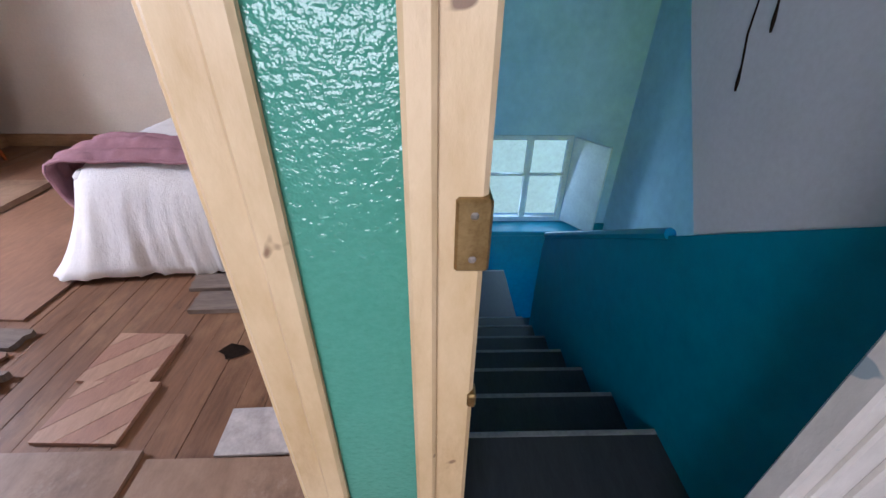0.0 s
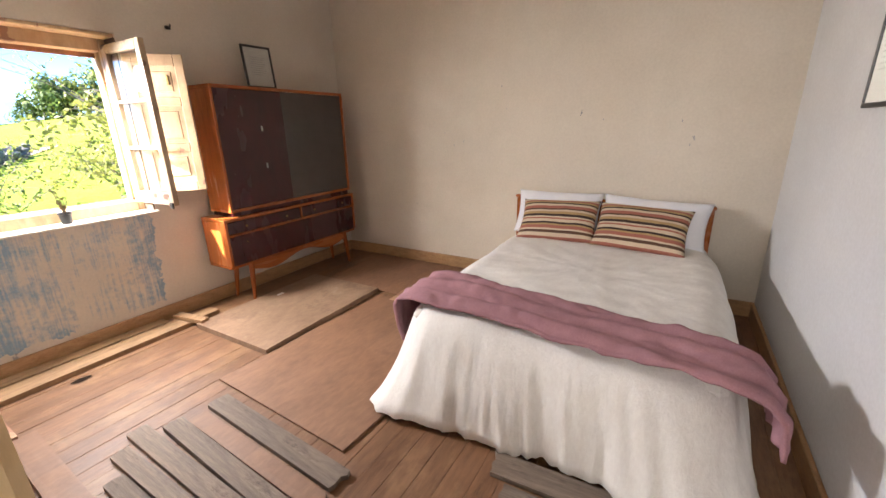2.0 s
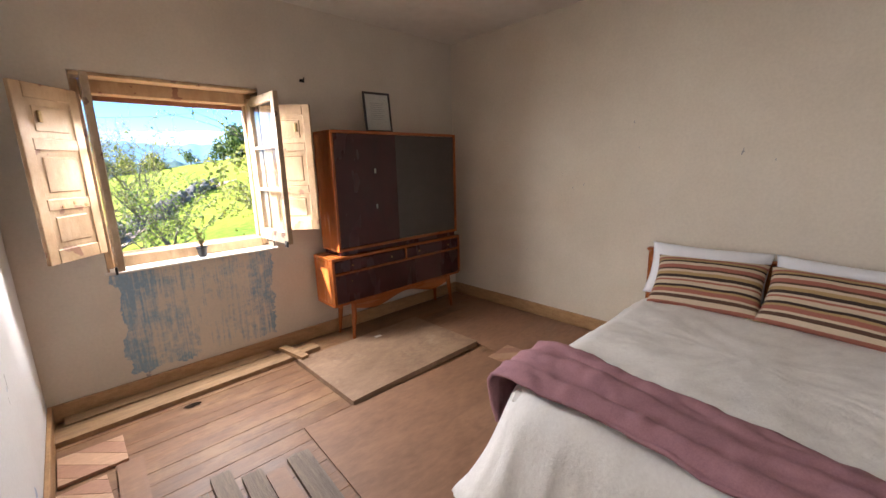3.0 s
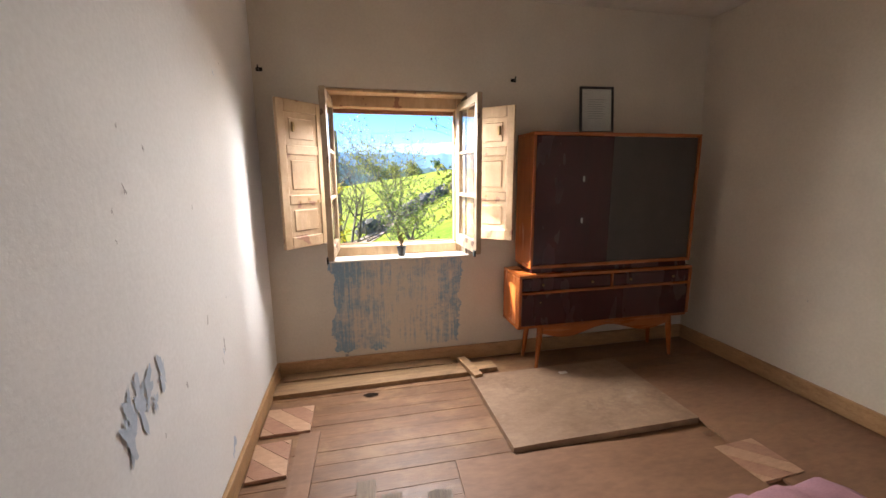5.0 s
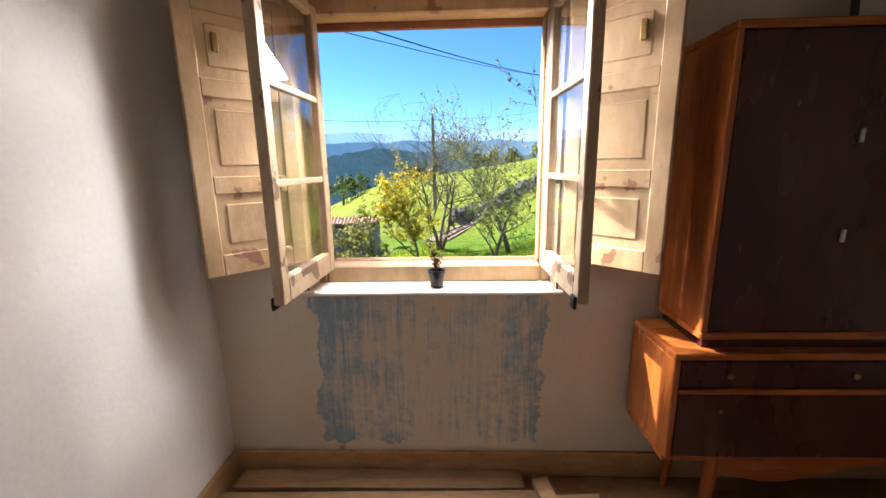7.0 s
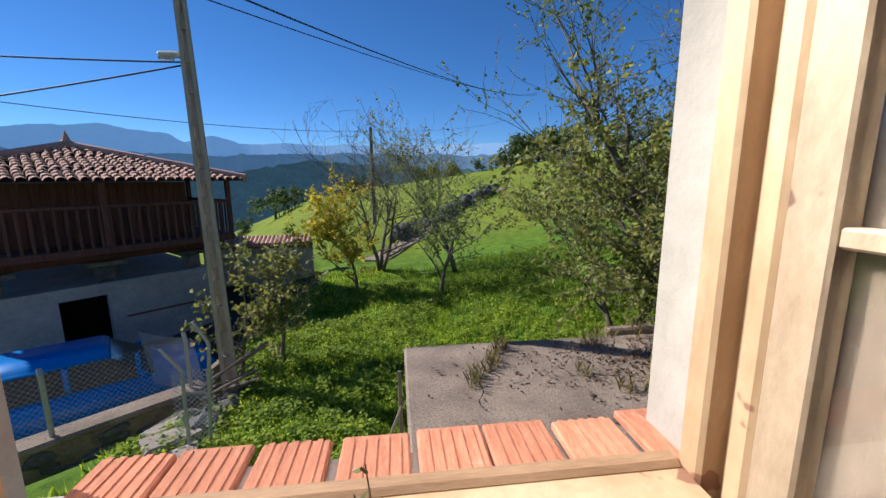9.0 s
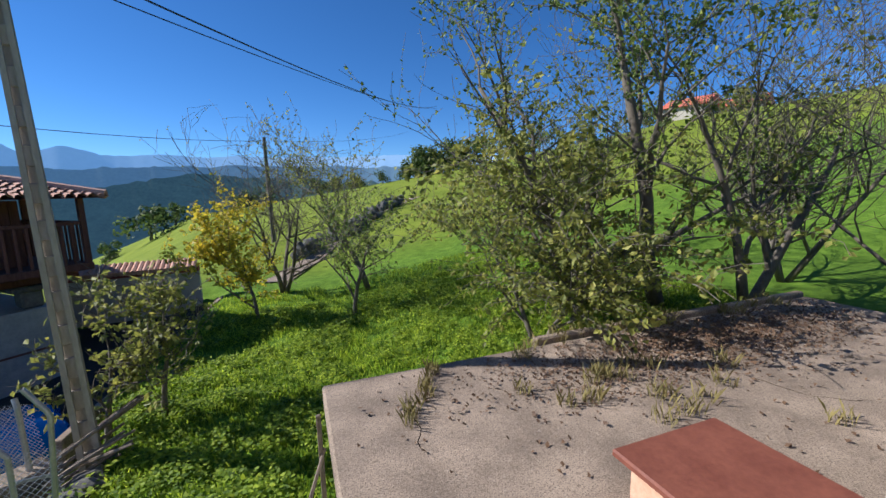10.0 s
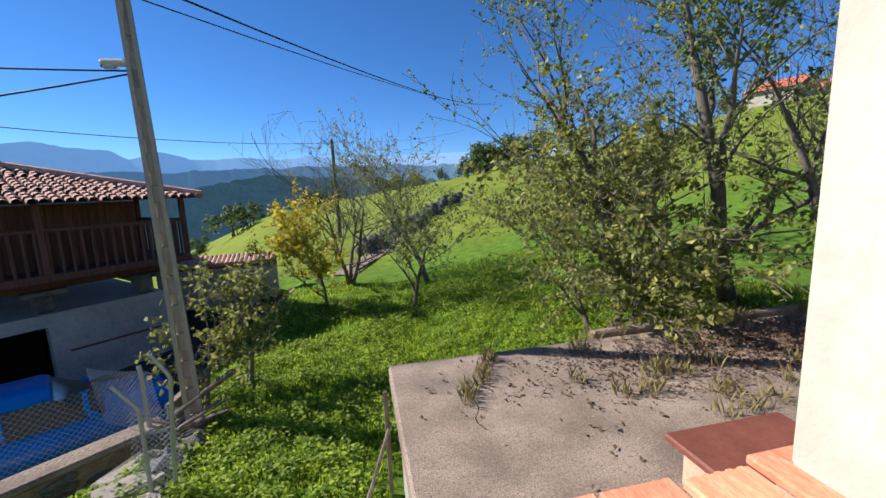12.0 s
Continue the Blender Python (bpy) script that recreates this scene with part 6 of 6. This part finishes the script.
for x in (-1.3, 1.3):
    for yy in (-0.83, 0.66):
        w = part("wheel", tube(bmesh.new(), [(x, yy, 0.31), (x, yy + 0.17, 0.31)], 0.31, 20), RUBBER, car)
        part("rim", tube(bmesh.new(), [(x, yy - 0.006, 0.31), (x, yy + 0.17, 0.31)], 0.19, 16), STEEL, w)
for yy in (-0.6, 0.6):
    part("headlight", boxes((1.96, 2.04, yy - 0.16, yy + 0.16, 0.62, 0.74), bevel=0.02), GLASS, car)
    part("wing_mirror", boxes((0.75, 0.87, yy * 1.45 - 0.05, yy * 1.45 + 0.05, 0.93, 1.05), bevel=0.02), BLUE, car)

# ---- grass, weeds and fallen leaves ----
def blades(name, label, category, spots, height, width, material, seed):
    r = random.Random(seed)
    verts, faces = [], []
    for x, y, z, n, rad in spots:
        for _ in range(n):
            a, q = r.uniform(0, math.tau), rad * math.sqrt(r.random())
            px, py = x + q * math.cos(a), y + q * math.sin(a)
            pz = z if z is not None else ground_height(px, py)
            h = height * r.uniform(0.4, 1.2)
            b = r.uniform(0, math.tau)
            dx, dy = math.cos(b) * width * r.uniform(0.6, 1.3), math.sin(b) * width
            lx, ly = r.uniform(-0.5, 0.5) * h, r.uniform(-0.5, 0.5) * h
            k = len(verts)
            verts += [(px - dx, py - dy, pz - 0.01), (px + dx, py + dy, pz - 0.01), (px + dx * 0.8 + lx * 0.4, py + dy * 0.8 + ly * 0.4, pz + h * 0.6), (px + lx, py + ly, pz + h)]
            faces += [(k, k + 1, k + 2), (k, k + 2, k + 3)]
    me = bpy.data.meshes.new(name)
    me.from_pydata(verts, [], faces)
    me.materials.append(material)
    return tagged(new(name, me), label, category, kind="stuff")


BLADE = surf("grass_blade", (0.13, 0.23, 0.016), (0.40, 0.52, 0.045), 1.3, 0.7, bumps=0, vary=0, fine=20)
translucent(BLADE, 0.55)
WEED = surf("dry_weed", (0.12, 0.11, 0.03), (0.30, 0.24, 0.09), 3, 0.8, bumps=0, vary=0)
rng = random.Random(30)
spots = []
for _ in range(3600):
    x, y = rng.uniform(-2.4, 9), rng.uniform(1.0, 14)
    if lane_side(x, y) > -0.1 or (x > 1.0 and y < 4.4) or x < -2.4:
        continue
    spots.append((x, y, None, 34 if y < 9 else 16, 0.22))
blades("grass", "long bright green garden grass and weeds", "grass", spots, 0.11, 0.011, BLADE, 1)
lush = []
for _ in range(2000):
    x, y = rng.uniform(-2.2, 8), rng.uniform(1.2, 12)
    if lane_side(x, y) > -0.15 or (x > 1.0 and y < 4.5) or noise.noise((x * 0.7, y * 0.7, 5)) < -0.25:
        continue
    lush.append((x, y, rng.uniform(0.18, 0.34), rng.uniform(0.10, 0.24)))
verts, faces = [], []
for x, y, rad, hh in lush:
    for _ in range(60):
        a, q = rng.uniform(0, math.tau), rad * math.sqrt(rng.random())
        px, py = x + q * math.cos(a), y + q * math.sin(a)
        pz = ground_height(px, py) + hh * (1 - (q / rad) ** 2) * rng.uniform(0.5, 1.0) + 0.02
        u = Vector((rng.uniform(-1, 1), rng.uniform(-1, 1), rng.uniform(-0.5, 0.4))).normalized()
        w = u.cross(Vector((rng.uniform(-0.4, 0.4), rng.uniform(-0.4, 0.4), 1))).normalized()
        s = rng.uniform(0.035, 0.08)
        k = len(verts)
        p = Vector((px, py, pz))
        verts += [tuple(p), tuple(p + u * s * 0.5 + w * s * 0.35), tuple(p + u * s), tuple(p + u * s * 0.5 - w * s * 0.35)]
        faces.append((k, k + 1, k + 2, k + 3))
me = bpy.data.meshes.new("leafy_weeds")
me.from_pydata(verts, [], faces)
me.materials.append(BLADE)
tagged(new("leafy_weeds", me), "mounds of leafy green weeds in the garden", "weeds", kind="stuff")
spots = [(2.3 - 0.05 * k + rng.gauss(0, 0.03), 4.0 - 0.085 * k + rng.gauss(0, 0.03), -0.4, 22, 0.07) for k in range(11)]
spots += [(3.4 + rng.gauss(0, 0.25), 3.2 + rng.gauss(0, 0.15), -0.4, 30, 0.10) for _ in range(7)]
spots += [(4.3 + rng.gauss(0, 0.4), 2.9 + rng.gauss(0, 0.3), -0.4, 30, 0.12) for _ in range(12)]
spots += [(rng.uniform(3.2, 8), 4.1 + rng.gauss(0, 0.12), -0.4, 30, 0.12) for _ in range(22)]
blades("weeds", "dry weeds growing from the terrace cracks", "weeds", spots, 0.14, 0.004, WEED, 2)
FALLEN = surf("fallen_leaf", (0.05, 0.028, 0.018), (0.17, 0.095, 0.05), 3, 0.8, bumps=0, vary=0, fine=12)
verts, faces = [], []
for _ in range(6500):
    dense = rng.random() < 0.965
    x, y = (rng.gauss(5.6, 1.4), 3.45 + rng.gauss(0, 0.36)) if dense else (rng.uniform(2.2, 8), rng.uniform(1.6, 4))
    if not (1.3 < x < 8.4 and 0.7 < y < 4.0):
        continue
    a, s = rng.uniform(0, math.tau), rng.uniform(0.010, 0.028)
    k = len(verts)
    for j in range(4):
        q = a + j * math.pi / 2
        verts.append((x + math.cos(q) * s * (1 if j % 2 else 0.6), y + math.sin(q) * s * (1 if j % 2 else 0.6), -0.396 + rng.uniform(0, 0.03)))
    faces.append((k, k + 1, k + 2, k + 3))
me = bpy.data.meshes.new("fallen_leaves")
me.from_pydata(verts, [], faces)
me.materials.append(FALLEN)
tagged(new("fallen_leaves", me), "brown fallen leaves scattered on the terrace", "leaves", kind="stuff")

# all outdoor things, set to their true scale about the window
OUT = Matrix.Translation((-0.31, -0.16, -0.244)) @ Matrix.Scale(1.12, 4)
for ob in [o for o in scene.objects if o.parent is None and o not in indoors]:
    ob.matrix_world = OUT @ ob.matrix_world
